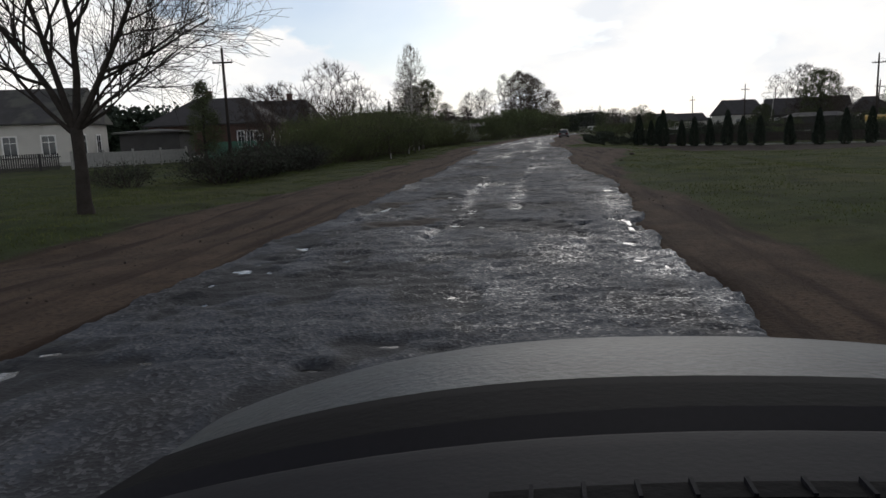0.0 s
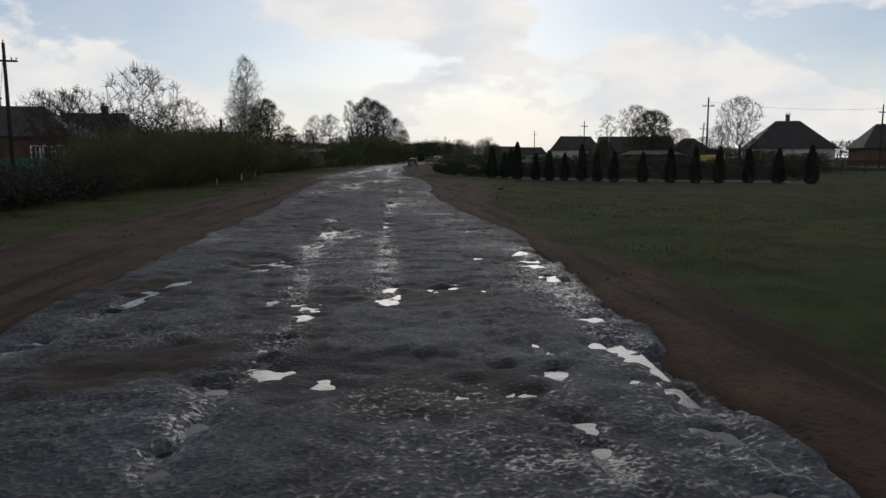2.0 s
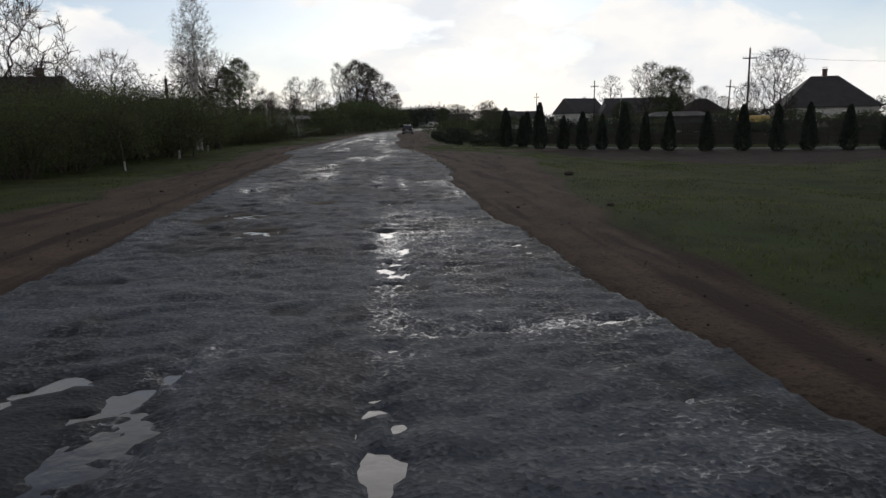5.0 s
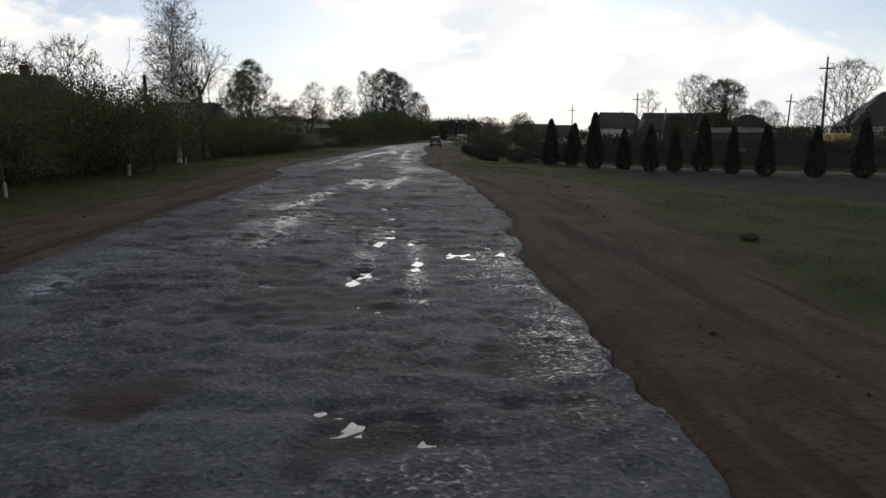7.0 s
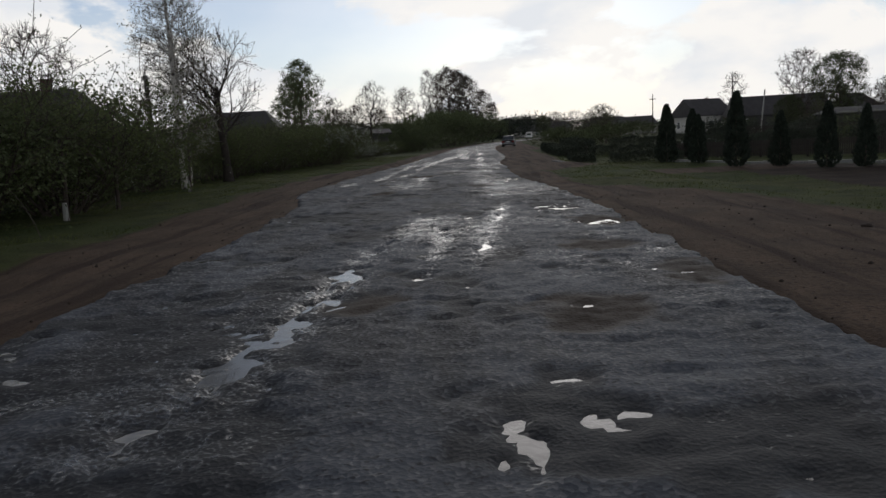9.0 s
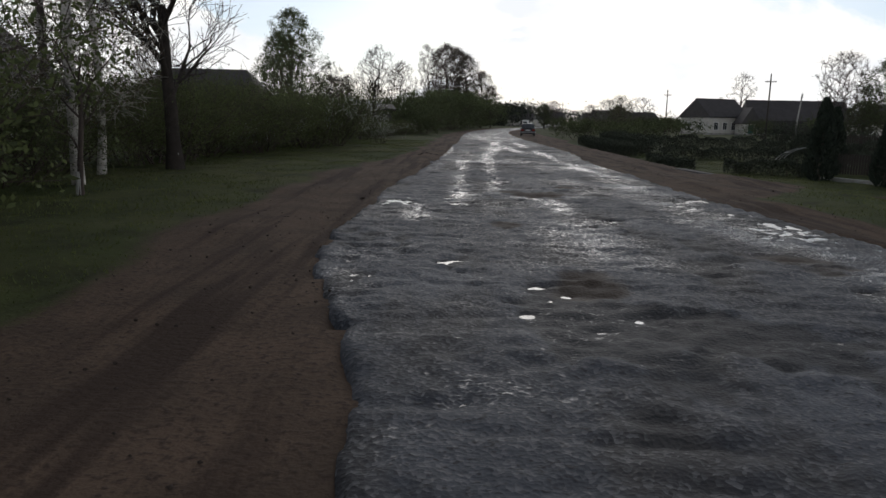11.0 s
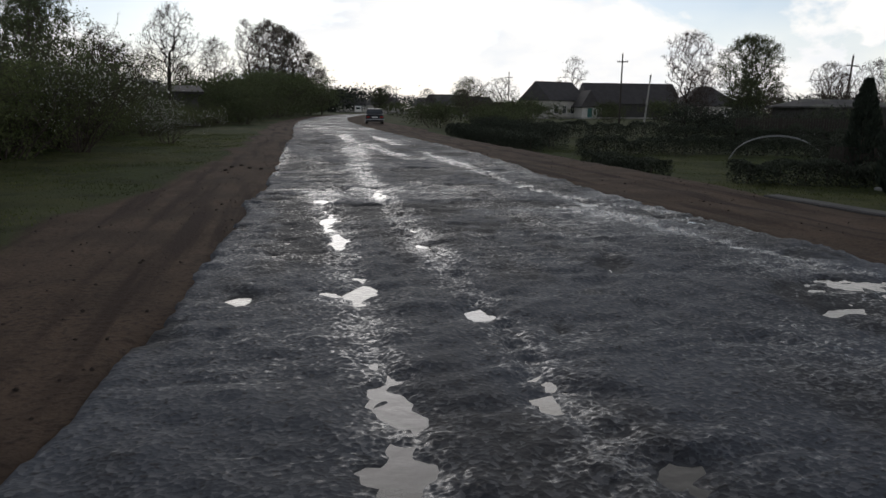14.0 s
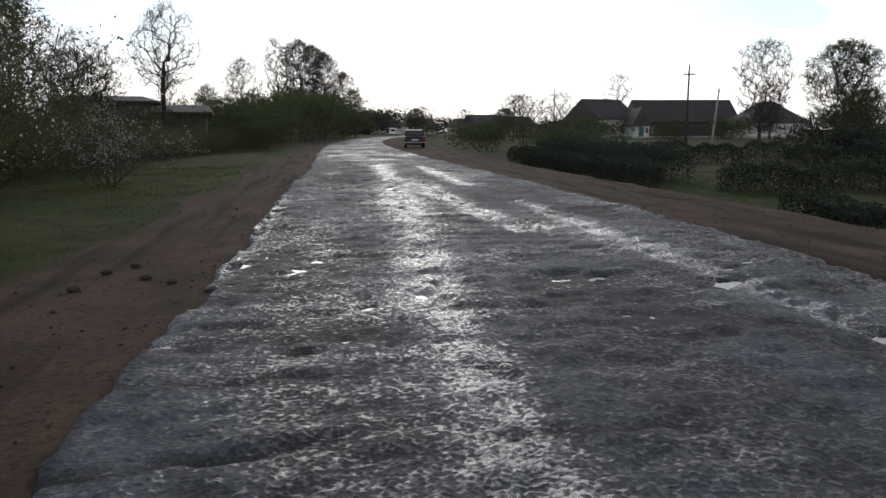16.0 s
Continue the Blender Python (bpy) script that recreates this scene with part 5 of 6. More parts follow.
# ---- fences, canopy, beds ----
def concrete_fence(x0, y0, x1, y1, n):
    fence = thing("concrete_fence", "low pale concrete panel fence in front of the white house", "fence", "", Matrix.Translation((x0, y0, gz(x0, y0))))
    L = math.hypot(x1 - x0, y1 - y0)
    a = math.degrees(math.atan2(y1 - y0, x1 - x0))
    step = L / n
    for i in range(n + 1):
        p = part("post", boxed(-0.07, 0.07, -0.07, 0.07, -0.2, 1.2, bevel=0.02), M_CONCRETE, fence)
        p.matrix_basis = pose(0, 0, 0, 0, 0, a) @ pose(i * step, 0, 0)
    for i in range(n):
        bm = boxed(0.09, step - 0.09, -0.03, 0.03, 0.05, 0.95)
        for k in range(3):
            box(bm, 0.15 + k * (step - 0.3) / 3 + 0.06, 0.15 + (k + 1) * (step - 0.3) / 3 - 0.06, -0.05, -0.031, 0.15, 0.85)
        box(bm, 0.09, step - 0.09, -0.05, 0.05, 0.951, 1.03)
        p = part("panel", bm, M_LIME, fence)
        p.matrix_basis = pose(0, 0, 0, 0, 0, a) @ pose(i * step, 0, 0)
    return fence


concrete_fence(-29.5, 42.0, -25.6, 50.0, 4)


def picket_fence(name, label, x0, y0, x1, y1, height, gap, material):
    L = math.hypot(x1 - x0, y1 - y0)
    a = math.degrees(math.atan2(y1 - y0, x1 - x0))
    fence = thing(name, label, "fence", "", pose(x0, y0, gz(x0, y0), 0, 0, a))
    n = int(L / gap)
    me = None
    for i in range(n):
        if me is None:
            p = part("picket", boxed(-0.04, 0.04, -0.012, 0.012, 0.08, height), material, fence)
            me = p.data
        else:
            p = new("picket", me)
            p.parent = fence
        p.matrix_basis = pose(i * gap, 0, 0)
    for k, zz in enumerate((0.3, height - 0.25)):
        part("rail", boxed(0, L, 0.013, 0.05, zz - 0.03, zz + 0.03), material, fence)
    for k in range(int(L / 2.5) + 1):
        p = part("post", boxed(-0.05, 0.05, 0.051, 0.15, -0.2, height), material, fence)
        p.matrix_basis = pose(min(k * 2.5, L), 0, 0)
    return fence


picket_fence("picket_fence", "green painted wooden picket fence by the brick house", -26.0, 54.5, -23.4, 62.0, 1.5, 0.13, M_GREENFENCE)
picket_fence("garden_gate_fence", "dark metal picket fence by the white house", -31.5, 38.0, -29.9, 41.5, 1.15, 0.14, M_ROOFDARK)

canopy = thing("carport", "arched yellow translucent carport roof on thin steel posts", "carport", "", pose(42.7, 93.0, gz(42.7, 93.0), 0, 0, -18))
bm = bmesh.new()
arc = []
for k in range(13):
    w = math.pi * k / 12
    arc.append((-1.05 * math.cos(w), 1.45 + 0.8 * math.sin(w)))
for s, (x, z) in enumerate(arc[:-1]):
    x2, z2 = arc[s + 1]
    va = [bm.verts.new(p) for p in ((-1.6, x, z), (1.6, x, z), (1.6, x2, z2), (-1.6, x2, z2))]
    vb = [bm.verts.new(p) for p in ((-1.6, x * 0.985, z - 0.02), (1.6, x * 0.985, z - 0.02), (1.6, x2 * 0.985, z2 - 0.02), (-1.6, x2 * 0.985, z2 - 0.02))]
    bm.faces.new(va), bm.faces.new(vb[::-1])
part("roof_sheet", bm, M_YELLOW, canopy)
for sx in (-1.55, 0, 1.55):
    v, f = [], []
    tube(v, f, [Vector((sx, x * 0.97, z - 0.05)) for x, z in arc], [0.025] * 13, 5)
    part("hoop", (v, f), M_STEEL, canopy)
    for sy in (-1.0, 1.0):
        v, f = [], []
        tube(v, f, [Vector((sx, sy, -0.2)), Vector((sx, sy, 1.45))], [0.035, 0.035], 6)
        part("post", (v, f), M_WHITEPAINT, canopy)

picket_fence("board_fence", "dark weathered wooden board fence behind the thujas", 13.5, 80.5, 34.5, 61.5, 0.95, 0.105, M_POLEWOOD)
picket_fence("board_fence", "dark weathered wooden board fence along the far gardens", 24.0, 100.0, 62.0, 84.0, 1.5, 0.15, M_POLEWOOD)

# pale kerb of the garden bed behind the thujas, and the dug bed in front of them
kerb = thing("garden_kerb", "low pale concrete kerb along the garden bed", "kerb", "", None)
kp = [(11.4, 76.5), (13.4, 70.5), (16.5, 66.0), (20.5, 61.6), (25.5, 58.4), (32, 55)]
for (ax, ay), (bx, by) in zip(kp, kp[1:]):
    L, a = math.hypot(bx - ax, by - ay), math.degrees(math.atan2(by - ay, bx - ax))
    n = max(1, round(L / 1.0))
    for i in range(n):
        cx, cy = ax + (bx - ax) * (i + 0.5) / n, ay + (by - ay) * (i + 0.5) / n
        p = part("kerbstone", boxed(-L / n / 2 + 0.02, L / n / 2 - 0.02, -0.08, 0.08, -0.15, 0.13 if i % 3 else 0.09, bevel=0.015), M_CONCRETE if i % 2 else M_LIME, kerb)
        p.matrix_basis = pose(cx + 0.5, cy + 0.6, gz(cx, cy), 0, 0, a)


# ---- power lines ----
def insulator(parent, x, y, z):
    v, f = [], []
    tube(v, f, [Vector((x, y, z)), Vector((x, y, z + 0.1))], [0.012, 0.012], 5)
    tube(v, f, [Vector((x, y, z + 0.06)), Vector((x, y, z + 0.1)), Vector((x, y, z + 0.14)), Vector((x, y, z + 0.19))], [0.05, 0.055, 0.035, 0.025], 7)
    part("insulator", (v, f), M_PORCELAIN, parent, "white porcelain insulator")


def power_pole(x, y, height, arms=1, material=None, lean=0, turn=0, strut=False, label="wooden power pole with crossarm and white insulators"):
    z = gz(x, y)
    p = thing("power_pole", label, "utility pole", "power poles", pose(x, y, z, 0, lean, turn))
    v, f = [], []
    tube(v, f, [Vector((0, 0, -0.3)), Vector((0, 0, height * 0.5)), Vector((0, 0, height))], [0.14, 0.12, 0.09], 9)
    part("pole", (v, f), material or M_POLEWOOD, p, smooth=True)
    for k in range(arms):
        zz = height - 1.1 - 0.55 * k
        arm = part("crossarm", boxed(-0.75, 0.75, -0.14, -0.05, zz - 0.06, zz + 0.06), M_POLEWOOD, p)
        for sx in (-0.69, -0.42, 0.42, 0.69):
            insulator(arm, sx, -0.09, zz + 0.05)
    if not arms:
        for k, sx in enumerate((-0.14, 0.14, -0.14, 0.14)):
            insulator(p, sx, 0, height - 0.25 - 0.35 * (k // 2))
    insulator(p, 0, 0, height)
    if strut:
        v, f = [], []
        tube(v, f, [Vector((0.02, 1.6, -0.3)), Vector((0.02, 0.1, height * 0.72))], [0.1, 0.08], 7)
        part("strut", (v, f), M_CONCRETE, p)
    return p


power_pole(-22.6, 51.2, 8.5, 1, turn=10)
power_pole(43.5, 95.9, 9.8, 1, turn=-15)
power_pole(43.4, 153.5, 9.4, 1, turn=-12)
power_pole(50.0, 158.5, 6.9, 0, M_CONCRETE, lean=5, label="leaning concrete power pole with insulators")
power_pole(43.0, 201.7, 9.3, 1, turn=-10)
power_pole(58.1, 129.2, 7.9, 1, lean=3)
power_pole(74.0, 104.0, 9.4, 1)
power_pole(36, 300, 9, 1)
power_pole(26, 340, 9, 1)
power_pole(-13.0, 66.0, 4.7, 0)
aerial = thing("aerial_mast", "thin steel aerial mast beside a house", "aerial", "", pose(-36.2, 66.5, gz(-36.2, 66.5)))
v, f = [], []
tube(v, f, [Vector((0, 0, -0.2)), Vector((0, 0, 5)), Vector((0, 0, 9.6))], [0.045, 0.035, 0.025], 6)
part("pole", (v, f), M_WIRE, aerial)
part("aerial_arm", boxed(-0.6, 0.6, -0.02, 0.02, 9.2, 9.24), M_WIRE, aerial)
mast = thing("lattice_mast", "distant thin lattice mast", "mast", "", pose(38, 436, 0))
v, f = [], []
for k in range(3):
    w = 2.094 * k
    tube(v, f, [Vector((0.9 * math.cos(w), 0.9 * math.sin(w), -0.3)), Vector((0.2 * math.cos(w), 0.2 * math.sin(w), 15))], [0.1, 0.06], 4)
part("legs", (v, f), M_STEEL, mast)
v, f = [], []
for k in range(14):
    r0 = 0.9 - 0.7 * k / 14
    for j in range(3):
        a, b = 2.094 * j, 2.094 * (j + 1)
        tube(v, f, [Vector((r0 * math.cos(a), r0 * math.sin(a), k * 1.05)), Vector((r0 * math.cos(b), r0 * math.sin(b), k * 1.05 + 0.8))], [0.04, 0.04], 3)
part("bracing", (v, f), M_STEEL, mast)


def wire(a, b, sag):
    v, f = [], []
    a, b = Vector(a), Vector(b)
    tube(v, f, [a.lerp(b, k / 14) - Vector((0, 0, sag * 4 * (k / 14) * (1 - k / 14))) for k in range(15)], [0.018] * 15, 4)
    tagged(part("overhead_wire", (v, f), M_WIRE), "thin grey overhead wire hung between power poles", "wire", "overhead wires")


wire((43.5, 95.9, 8.6), (74, 104, 8.4), 0.5)
wire((-22.6, 51.2, 8.2), (-31, 66, 4.0), 0.4)


# ---- hoop frame of a small greenhouse ----
gh = thing("greenhouse_frame", "bare steel hoop frame of a small garden greenhouse", "greenhouse", "", pose(15.2, 88.0, gz(15.2, 88.0), 0, 0, -38))
for k in range(3):
    v, f = [], []
    tube(v, f, [Vector((1.8 - 1.8 * math.cos(math.pi * i / 16), 0.9 * k, -0.15 + 1.15 * math.sin(math.pi * i / 16))) for i in range(17)], [0.014] * 17, 6)
    part("hoop", (v, f), M_STEEL, gh)
for i in (4, 12):
    x, z = 1.8 - 1.8 * math.cos(math.pi * i / 16), -0.15 + 1.15 * math.sin(math.pi * i / 16)
    v, f = [], []
    tube(v, f, [Vector((x, 0, z)), Vector((x, 1.8, z))], [0.014, 0.014], 5)
    part("brace", (v, f), M_STEEL, gh)


# ---- concrete culvert edge beside the eastern driveway ----
slab = thing("culvert_slab", "low pale concrete slab at the mouth of the driveway", "slab", "", pose(4.95, 70.3, gz(4.95, 70.3), 0, 0, 3))
part("slab_body", boxed(-0.16, 0.16, -1.75, 1.75, -0.2, 0.04, bevel=0.02), M_SHED, slab)


# ---- the distance ----
def far_woods(seed, pts, height, depth, n):
    g = np.random.default_rng(seed)
    p = np.array(pts, float)
    i, t = g.integers(0, len(p) - 1, n), g.random(n)[:, None]
    q = p[i] + (p[i + 1] - p[i]) * t + g.normal(0, depth, (n, 2))
    h = height * (0.55 + 0.35 * np.sin(q[:, 0] * 0.045 + seed) * np.sin(q[:, 0] * 0.013 + 1) + 0.3 * g.random(n))
    c = np.stack([q[:, 0], q[:, 1], h * g.random(n) ** 0.7], -1)
    return blade_cloud(g, c, g.uniform(0.14, 0.4, n) * height / 9, 1.0)


tagged(part("far_woods", far_woods(5, [(-320, 120), (-220, 260), (-90, 330), (-20, 420)], 13, 9, 80000), M_WOODS), "far line of dark woods behind the village", "woods", kind="stuff")
tagged(part("far_woods", far_woods(6, [(12, 330), (30, 470), (130, 430), (260, 330), (340, 150), (330, 20)], 10, 9, 80000), M_WOODS), "far line of trees along the horizon", "woods", kind="stuff")
tagged(part("garden_conifers", far_woods(8, [(-75, 95), (-48, 118)], 10, 3, 14000), M_CONIFER), "dark conifers behind the western houses", "woods", kind="stuff")

# ---- grass on the verges ----
def blades(seed, n, x0, x1, y0, y1, height):
    rng = np.random.default_rng(seed)
    x, y = rng.uniform(x0, x1, n * 2), rng.uniform(y0, y1, n * 2)
    keep = np.maximum(dirt_mask(x, y), bed_mask(x, y)) < rng.uniform(0.02, 0.6, n * 2)
    x, y = x[keep][:n], y[keep][:n]
    m = len(x)
    z = ground_z(x, y)
    clump = np.clip(0.65 + 0.6 * fractal(x * 0.7, y * 0.7, seed + 3, 3), 0.25, 1.5)
    h = height * clump * rng.uniform(0.5, 1.3, m)
    a = rng.uniform(0, 2 * np.pi, m)
    w = rng.uniform(0.006, 0.016, m) * (1 + h)
    lx, ly = rng.normal(0, 0.4, m) * h, rng.normal(0, 0.4, m) * h
    v = np.empty((m, 3, 3))
    v[:, 0] = np.stack([x - np.cos(a) * w, y - np.sin(a) * w, z - 0.01], -1)
    v[:, 1] = np.stack([x + np.cos(a) * w, y + np.sin(a) * w, z - 0.01], -1)
    v[:, 2] = np.stack([x + lx, y + ly, z + h], -1)
    me = bpy.data.meshes.new("grass")
    me.vertices.add(m * 3)
    me.vertices.foreach_set("co", v.ravel())
    me.loops.add(m * 3)
    me.loops.foreach_set("vertex_index", np.arange(m * 3))
    me.polygons.add(m)
    me.polygons.foreach_set("loop_start", np.arange(0, m * 3, 3))
    me.update(calc_edges=True)
    me.materials.append(M_GRASS)
    return tagged(new("grass", me), "short uneven spring grass on the verge", "grass", kind="stuff")


blades(201, 110000, -12, -4.2, 4, 100, 0.046)
blades(202, 100000, 3.4, 15, 8, 100, 0.046)
blades(203, 40000, -26, -12, 8, 50, 0.06)
blades(204, 50000, 15, 36, 24, 90, 0.06)


# ---- stones and clods on the bare earth ----
def clods(seed, n, x0, x1, y0, y1):
    rng = random.Random(seed)
    V, F = [], []
    for _ in range(n):
        x, y = rng.uniform(x0, x1), rng.uniform(y0, y1)
        if float(dirt_mask(np.array([x]), np.array([y]))[0]) < 0.4 or abs(x - float(road_centre(y))) < 2.75:
            continue
        s = rng.uniform(0.006, 0.018) * (1.8 if rng.random() < 0.05 else 1)
        z = gz(x, y)
        k = len(V)
        for dx, dy, dz in ((1, 0, 0), (-1, 0.2, 0), (0, 1, 0), (0.1, -1, 0), (0.1, 0, 1), (0, 0, -1)):
            V.append((x + dx * s * rng.uniform(0.7, 1.3), y + dy * s * rng.uniform(0.7, 1.3), z + 0.3 * s + dz * s * rng.uniform(0.5, 0.9)))
        for a, b in ((0, 2), (2, 1), (1, 3), (3, 0)):
            F.append((k + a, k + b, k + 4))
            F.append((k + b, k + a, k + 5))
    return V, F


tagged(part("earth_clods", clods(301, 2600, -6.5, -2.7, 4, 95), M_SOIL), "small clods and stones on the bare earth", "stones", kind="stuff")
tagged(part("earth_clods", clods(302, 2600, 2.6, 8, 10, 95), M_SOIL), "small clods and stones on the bare earth", "stones", kind="stuff")


# ---- the car that drives ahead ----
M_CARBODY = mat("dark_car_paint", (0.02, 0.023, 0.027), 0.42, 0.12, 3, 60, 0.0, spec=0.25)
M_TYRE = mat("tyre_rubber", (0.02, 0.02, 0.02), 0.85, 0.2, 8, 60, 0.3)
M_CHROME = mat("dull_chrome", (0.3, 0.3, 0.31), 0.45, 0.1, 8, 60, 0.0, metal=0.9)
M_TAIL = mat("red_lamp_plastic", (0.25, 0.02, 0.015), 0.25, 0.1, 8, 60, 0.0)
M_PLATE = mat("pale_plate", (0.6, 0.6, 0.58), 0.5, 0.05, 8, 60, 0.0)


def loft(sections):
    """A closed body from rings of equal count along y."""
    bm = bmesh.new()
    rings = [[bm.verts.new(p) for p in ring] for ring in sections]
    n = len(rings[0])
    for a, b in zip(rings, rings[1:]):
        for k in range(n):
            bm.faces.new((a[k], a[(k + 1) % n], b[(k + 1) % n], b[k]))
    bm.faces.new(rings[0][::-1])
    bm.faces.new(rings[-1])
    bmesh.ops.recalc_face_normals(bm, faces=bm.faces)
    return bm


def ring(y, half, z0, z1, tuck=0.06):
    return [(-half + tuck, y, z0), (half - tuck, y, z0), (half, y, z0 + 0.12), (half, y, (z0 + z1) / 2), (half - tuck * 0.7, y, z1 - 0.03), (half - tuck * 2, y, z1), (-half + tuck * 2, y, z1), (-half + tuck * 0.7, y, z1 - 0.03), (-half, y, (z0 + z1) / 2), (-half, y, z0 + 0.12)]


def wheel(parent, x, y, r, w):
    bm = bmesh.new()
    bmesh.ops.create_cone(bm, cap_ends=True, segments=24, radius1=r, radius2=r, depth=w, matrix=pose(x, y, r, 0, 90, 0))
    bmesh.ops.bevel(bm, geom=[e for e in bm.edges if e.calc_face_angle(0) > 1], offset=0.03, segments=2, affect="EDGES")
    tyre = part("wheel", bm, M_TYRE, parent)
    bm = bmesh.new()
    bmesh.ops.create_cone(bm, cap_ends=True, segments=20, radius1=r * 0.6, radius2=r * 0.5, depth=0.04, matrix=pose(x + math.copysign(w / 2 + 0.005, x), y, r, 0, math.copysign(90, x), 0))
    part("rim", bm, M_STEEL, tyre, "grey steel wheel rim")


def saloon(x, y, turn):
    c = thing("saloon_car", "old boxy dark saloon car seen from behind on the road", "car", "", pose(x, y, gz(x, y), 0, 0, turn))
    H = 0.80
    part("body", loft([ring(-2.05, 0.72, 0.42, 0.80), ring(-1.98, H, 0.30, 0.90), ring(-1.2, H, 0.24, 0.93), ring(1.0, H, 0.24, 0.93), ring(1.95, H * 0.97, 0.28, 0.86), ring(2.05, 0.70, 0.40, 0.74)]), M_CARBODY, c)

    def cab(y, half, z):
        return [(-half, y, 0.90), (half, y, 0.90), (half * 0.99, y, (0.9 + z) / 2), (half * 0.96, y, z - 0.04), (half * 0.9, y, z), (-half * 0.9, y, z), (-half * 0.96, y, z - 0.04), (-half * 0.99, y, (0.9 + z) / 2)]
    part("cabin", loft([cab(-1.35, 0.74, 0.92), cab(-1.0, 0.68, 1.38), cab(-0.5, 0.66, 1.43), cab(0.35, 0.66, 1.42), cab(1.0, 0.74, 0.92)]), M_CARBODY, c)
    bm = bmesh.new()
    q = [bm.verts.new(p) for p in ((-0.60, -1.345, 0.97), (0.60, -1.345, 0.97), (0.56, -1.06, 1.33), (-0.56, -1.06, 1.33), (-0.60, -1.325, 0.97), (0.60, -1.325, 0.97), (0.56, -1.04, 1.33), (-0.56, -1.04, 1.33))]
    for a in ((0, 1, 2, 3), (7, 6, 5, 4), (0, 4, 5, 1), (1, 5, 6, 2), (2, 6, 7, 3), (3, 7, 4, 0)):
        bm.faces.new([q[i] for i in a])
    part("rear_window", bm, M_GLASS, c, "sloped rear window")
    for sx in (-1, 1):
        part("side_window", boxed(sx * 0.735 - 0.01, sx * 0.735 + 0.01, -0.85, 0.55, 0.98, 1.3), M_GLASS, c)
        part("tail_lamp", boxed(sx * 0.60 - 0.14, sx * 0.60 + 0.14, -2.08, -2.03, 0.60, 0.74, bevel=0.01), M_TAIL, c, "red tail lamp")
        part("overrider", boxed(sx * 0.42 - 0.03, sx * 0.42 + 0.03, -2.2, -2.13, 0.36, 0.54, bevel=0.01), M_CHROME, c)
    part("bumper", boxed(-0.82, 0.82, -2.13, -2.0, 0.40, 0.50, bevel=0.02), M_CHROME, c, "chrome rear bumper")
    part("bumper", boxed(-0.80, 0.80, 2.0, 2.13, 0.40, 0.50, bevel=0.02), M_CHROME, c)
    part("number_plate", boxed(-0.26, 0.26, -2.075, -2.055, 0.60, 0.71), M_PLATE, c, "pale blank plate")
    for sx in (-0.70, 0.70):
        for wy in (-1.25, 1.3):
            wheel(c, sx, wy, 0.30, 0.17)
    return c


saloon(5.7, 128.0, -6)

# ---- the car in which the camera rides, standing where the drive begins ----
M_SILVER = mat("rain_wet_silver_paint", (0.036, 0.043, 0.048), 0.46, 0.5, 6, 70, 0.6, spec=0.16, metal=0.0, bump_dist=0.004)
M_DASH = mat("grey_grained_dashboard_plastic", (0.015, 0.015, 0.019), 0.7, 0.1, 4, 140, 0.25, spec=0.08, bump_dist=0.002)
M_COWL = mat("black_cowl_plastic", (0.006, 0.006, 0.007), 0.8, 0.2, 6, 60, 0.2, spec=0.05)


def sheet(xs, ys, zf, thick=0.02):
    """A curved panel with thickness over a grid."""
    bm = bmesh.new()
    top = [[bm.verts.new((x, y, zf(x, y))) for x in xs] for y in ys]
    low = [[bm.verts.new((x, y, zf(x, y) - thick)) for x in xs] for y in ys]
    for i in range(len(ys) - 1):
        for k in range(len(xs) - 1):
            bm.faces.new((top[i][k], top[i][k + 1], top[i + 1][k + 1], top[i + 1][k]))
            bm.faces.new((low[i][k], low[i + 1][k], low[i + 1][k + 1], low[i][k + 1]))
    rim = [(i, 0) for i in range(len(ys))] + [(len(ys) - 1, k) for k in range(1, len(xs))] + [(i, len(xs) - 1) for i in range(len(ys) - 2, -1, -1)] + [(0, k) for k in range(len(xs) - 2, 0, -1)]
    for (a, b), (c, d) in zip(rim, rim[1:] + rim[:1]):
        bm.faces.new((top[a][b], top[c][d], low[c][d], low[a][b]))
    bmesh.ops.recalc_face_normals(bm, faces=bm.faces)
    return bm


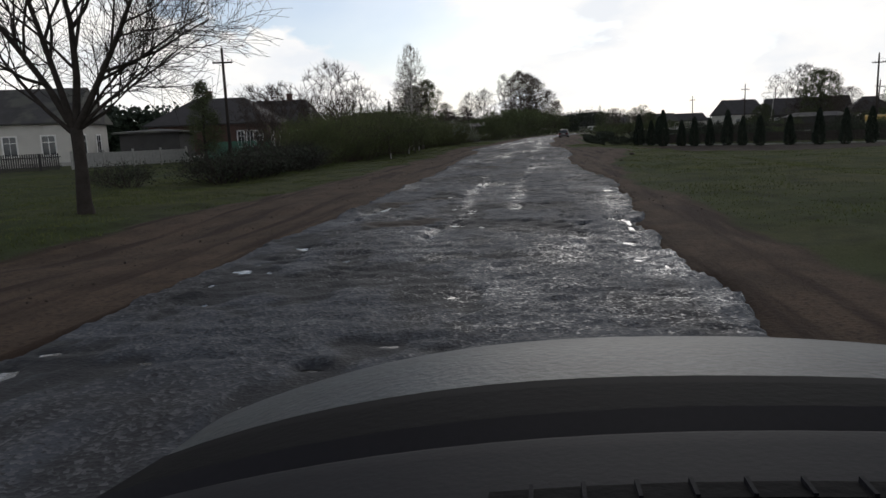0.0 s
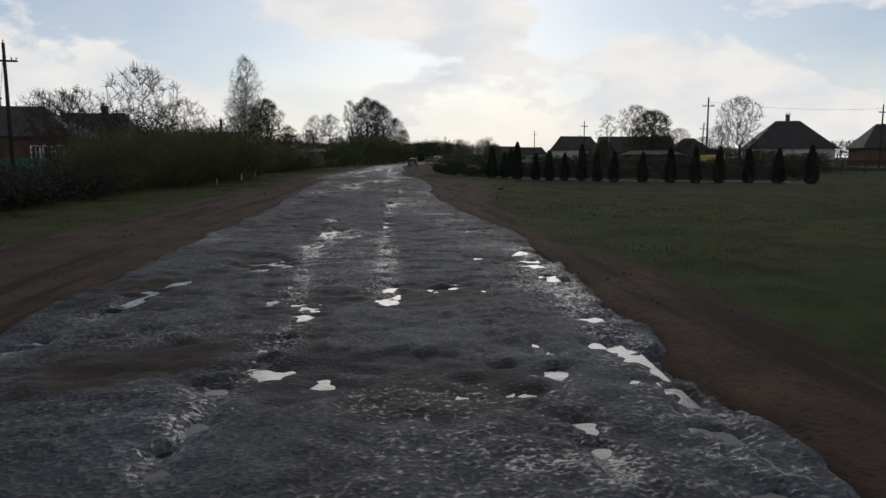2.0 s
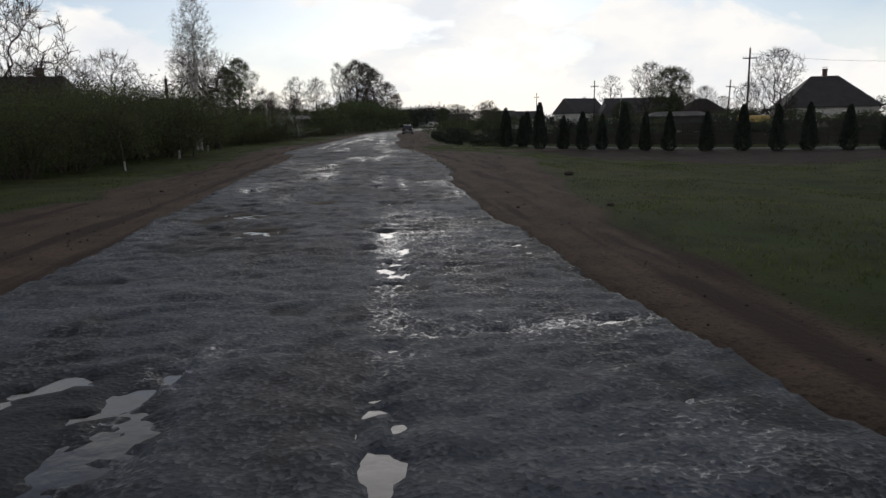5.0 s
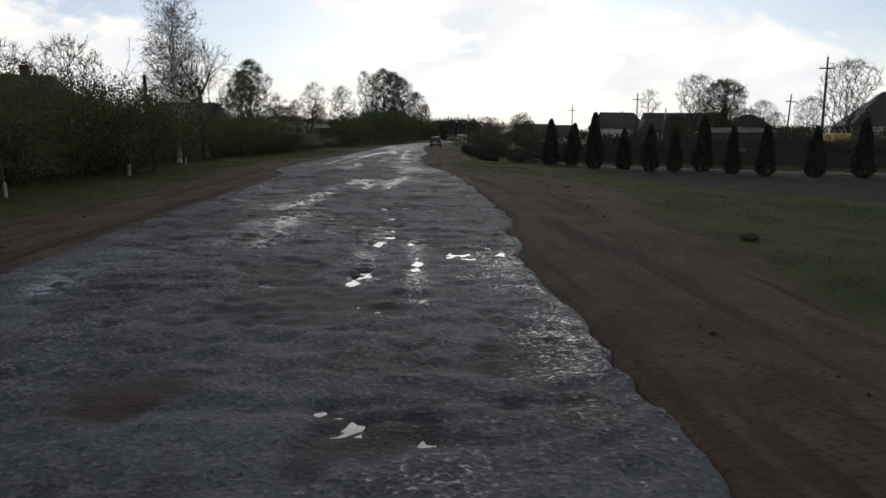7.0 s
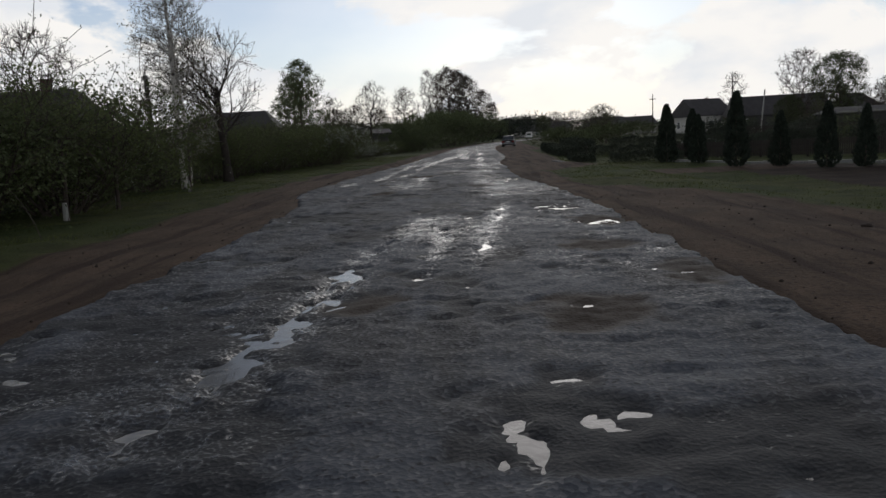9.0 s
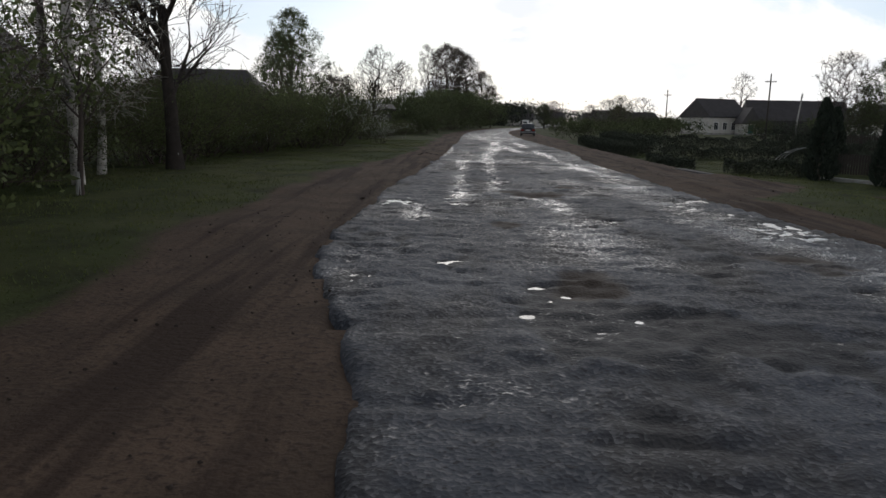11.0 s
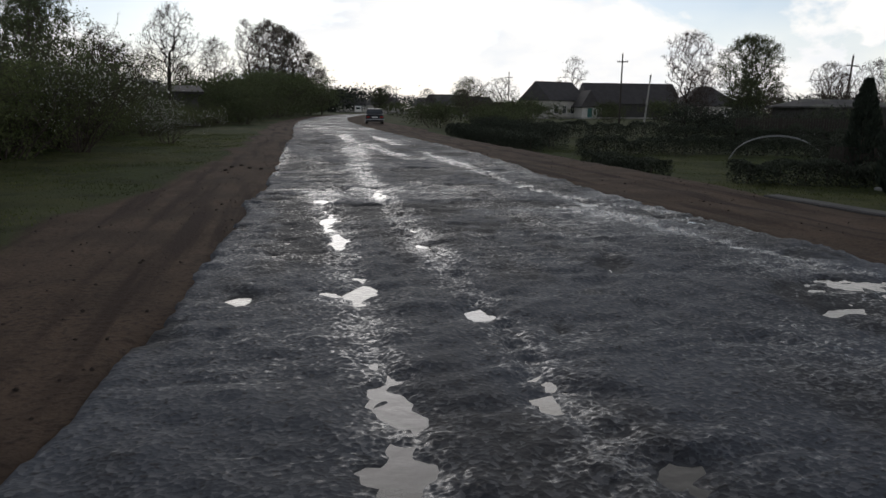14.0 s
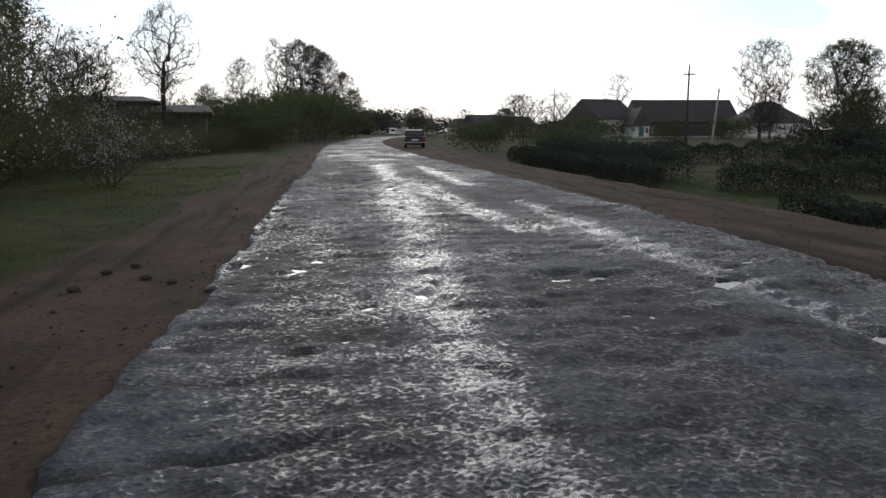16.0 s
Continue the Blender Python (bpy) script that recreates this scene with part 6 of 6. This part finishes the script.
def own_car(x, y, turn):
    c = thing("silver_car", "rain-wet silver car front with grey dashboard, bonnet and black cowl", "car", "", pose(x, y, 0.0, 0, 0, turn))
    mid, half = 0.27, 0.88

    def hood(px, py):
        u = (px - mid) / half
        return 0.953 - 0.15 * abs(u) ** 2.4 - 0.06 * (py - 0.9) - 0.26 * max(0.0, (py - 1.05) / 0.78) ** 2 - 7.0 * max(0.0, abs(u) - 1.0)
    xs = [mid - half * 1.05, mid - half * 1.03] + [mid - half + 2 * half * k / 30 for k in range(31)] + [mid + half * 1.03, mid + half * 1.05]
    part("bonnet", sheet(xs, [0.90 + 0.92 * k / 22 for k in range(23)], hood), M_SILVER, c, "silver bonnet beaded with rain", smooth=True)

    def cowl(px, py):
        u = (px - mid) / half
        return 1.0 - 0.15 * abs(u) ** 2.4 - 0.032 * (py - 0.66) / 0.24
    part("cowl", sheet([mid - 0.84 + 1.68 * k / 24 for k in range(25)], [0.655, 0.70, 0.75, 0.80, 0.85, 0.895], cowl), M_COWL, c, "black plastic cowl below the windscreen", smooth=True)

    def dash(px, py):
        u = (px - mid) / half
        z = 1.055 - 0.12 * (py - 0.45) - 0.16 * abs(u) ** 2.2 - 0.03 * math.exp(-((py - 0.60) / 0.02) ** 2)
        if py < 0.22:
            z += 0.012 * math.sin((0.22 - py) / 0.25 * math.pi) - 0.5 * max(0.0, 0.02 - py) ** 1.2
        return z
    part("dashboard", sheet([mid - 0.8 + 1.6 * k / 30 for k in range(31)], [-0.12 + 0.755 * k / 26 for k in range(27)], dash, 0.03), M_DASH, c, "grey grained plastic dashboard", smooth=True)
    vent = part("air_vent", sheet([mid - 0.31 + 0.82 * k / 12 for k in range(13)], [0.405, 0.432], lambda a, b: dash(a, b) + 0.003, 0.01), M_COWL, c, "long black windscreen air vent")
    for k in range(22):
        px = mid - 0.28 + 0.036 * k
        z0 = dash(px, 0.418)
        part("slat", boxed(px - 0.0015, px + 0.0015, 0.407, 0.43, z0, z0 + 0.006), M_DASH, vent)
    for sx in (-1, 1):
        bm = bmesh.new()
        xx = mid + sx * (half * 1.05 + 0.004)
        box(bm, min(xx, xx + sx * 0.03), max(xx, xx + sx * 0.03), -1.0, 0.62, 0.25, 0.86, bevel=0.01)
        box(bm, min(xx, xx + sx * 0.03), max(xx, xx + sx * 0.03), 0.621, 1.36, 0.60, 0.66, bevel=0.01)
        box(bm, min(xx, xx + sx * 0.03), max(xx, xx + sx * 0.03), 1.361, 1.8, 0.35, 0.40, bevel=0.01)
        part("wing", bm, M_SILVER, c, "silver front wing")
        wheel_at = mid + sx * 0.70
        bm = bmesh.new()
        bmesh.ops.create_cone(bm, cap_ends=True, segments=24, radius1=0.31, radius2=0.31, depth=0.19, matrix=pose(wheel_at, 1.0, 0.31, 0, 90, 0))
        bmesh.ops.bevel(bm, geom=[e for e in bm.edges if e.calc_face_angle(0) > 1], offset=0.03, segments=2, affect="EDGES")
        part("wheel", bm, M_TYRE, c)
    # the roof stays out of view; added to keep sky light off the dashboard
    def roof(px, py):
        u = (px - mid) / 0.68
        return 1.56 - 0.05 * u * u - 0.06 * max(0.0, (py + 0.2) / 0.4) ** 2
    part("roof", sheet([mid - 0.68 + 1.36 * k / 12 for k in range(13)], [-1.3 + 1.5 * k / 12 for k in range(13)], roof, 0.04), M_SILVER, c, "silver roof panel out of view, added to shade the dashboard", smooth=True)
    for sx in (-1, 1):
        v, f = [], []
        tube(v, f, [Vector((mid + sx * 0.87, 0.60, 0.84)), Vector((mid + sx * 0.79, 0.38, 1.15)), Vector((mid + sx * 0.68, 0.16, 1.46))], [0.04, 0.036, 0.036], 8)
        part("windscreen_pillar", (v, f), M_DASH, c, "grey trimmed windscreen pillar")
        v, f = [], []
        tube(v, f, [Vector((mid + sx * 0.87, -0.98, 0.80)), Vector((mid + sx * 0.68, -1.05, 1.50))], [0.05, 0.045], 8)
        part("door_pillar", (v, f), M_DASH, c)
    part("floor_pan", boxed(mid - half + 0.02, mid + half - 0.02, -1.0, 0.6, 0.24, 0.30), M_COWL, c)
    part("bulkhead", boxed(mid - half + 0.02, mid + half - 0.02, 0.601, 0.636, 0.24, 0.86), M_COWL, c)
    part("bumper", boxed(mid - half, mid + half, 1.81, 1.93, 0.30, 0.62, bevel=0.05), M_SILVER, c, "silver front bumper")
    return c


own_car(1.04, -1.08, 0)


# ---- a white van far down the road, and stones on the verges ----
van = thing("white_van", "white van far down the road beyond the bend", "van", "", pose(21.8, 287.0, gz(21.8, 287.0), 0, 0, -8))
part("body", loft([ring(-2.3, 0.92, 0.45, 2.25), ring(-2.2, 0.97, 0.35, 2.35), ring(1.0, 0.97, 0.35, 2.35), ring(1.7, 0.93, 0.35, 1.5), ring(2.4, 0.85, 0.4, 1.1)]), M_WHITEPAINT, van)
part("rear_window", boxed(-0.7, 0.7, -2.33, -2.305, 1.35, 1.95, bevel=0.005), M_GLASS, van)
part("bumper", boxed(-0.95, 0.95, -2.42, -2.31, 0.4, 0.58, bevel=0.02), M_COWL, van)
for sx in (-0.84, 0.84):
    for wy in (-1.4, 1.5):
        wheel(van, sx, wy, 0.33, 0.2)


def stone(x, y, s, seed):
    rng = random.Random(seed)
    bm = bmesh.new()
    bmesh.ops.create_icosphere(bm, subdivisions=2, radius=s)
    for v in bm.verts:
        v.co *= 1 + 0.22 * noise.noise(v.co * (2.2 / s) + Vector((seed, 0, 0)))
        v.co.z *= 0.6
    ob = part("stone", bm, M_SOIL)
    ob.matrix_basis = pose(x, y, gz(x, y) + s * 0.3, 0, 0, rng.uniform(0, 360))
    tagged(ob, "dark earthy stone lying on the verge", "stone", "stones on the verge")


for k, (sx, sy, ss) in enumerate([(5.6, 34.65, 0.12), (-3.7, 78.4, 0.05), (-3.45, 78.2, 0.045), (-4.1, 78.7, 0.05), (-3.9, 78.9, 0.05), (-4.2, 78.1, 0.05), (4.3, 27.5, 0.06), (5.6, 45.0, 0.07), (-4.4, 60.5, 0.05), (-4.1, 33.0, 0.05)]):
    stone(sx, sy, ss, k)
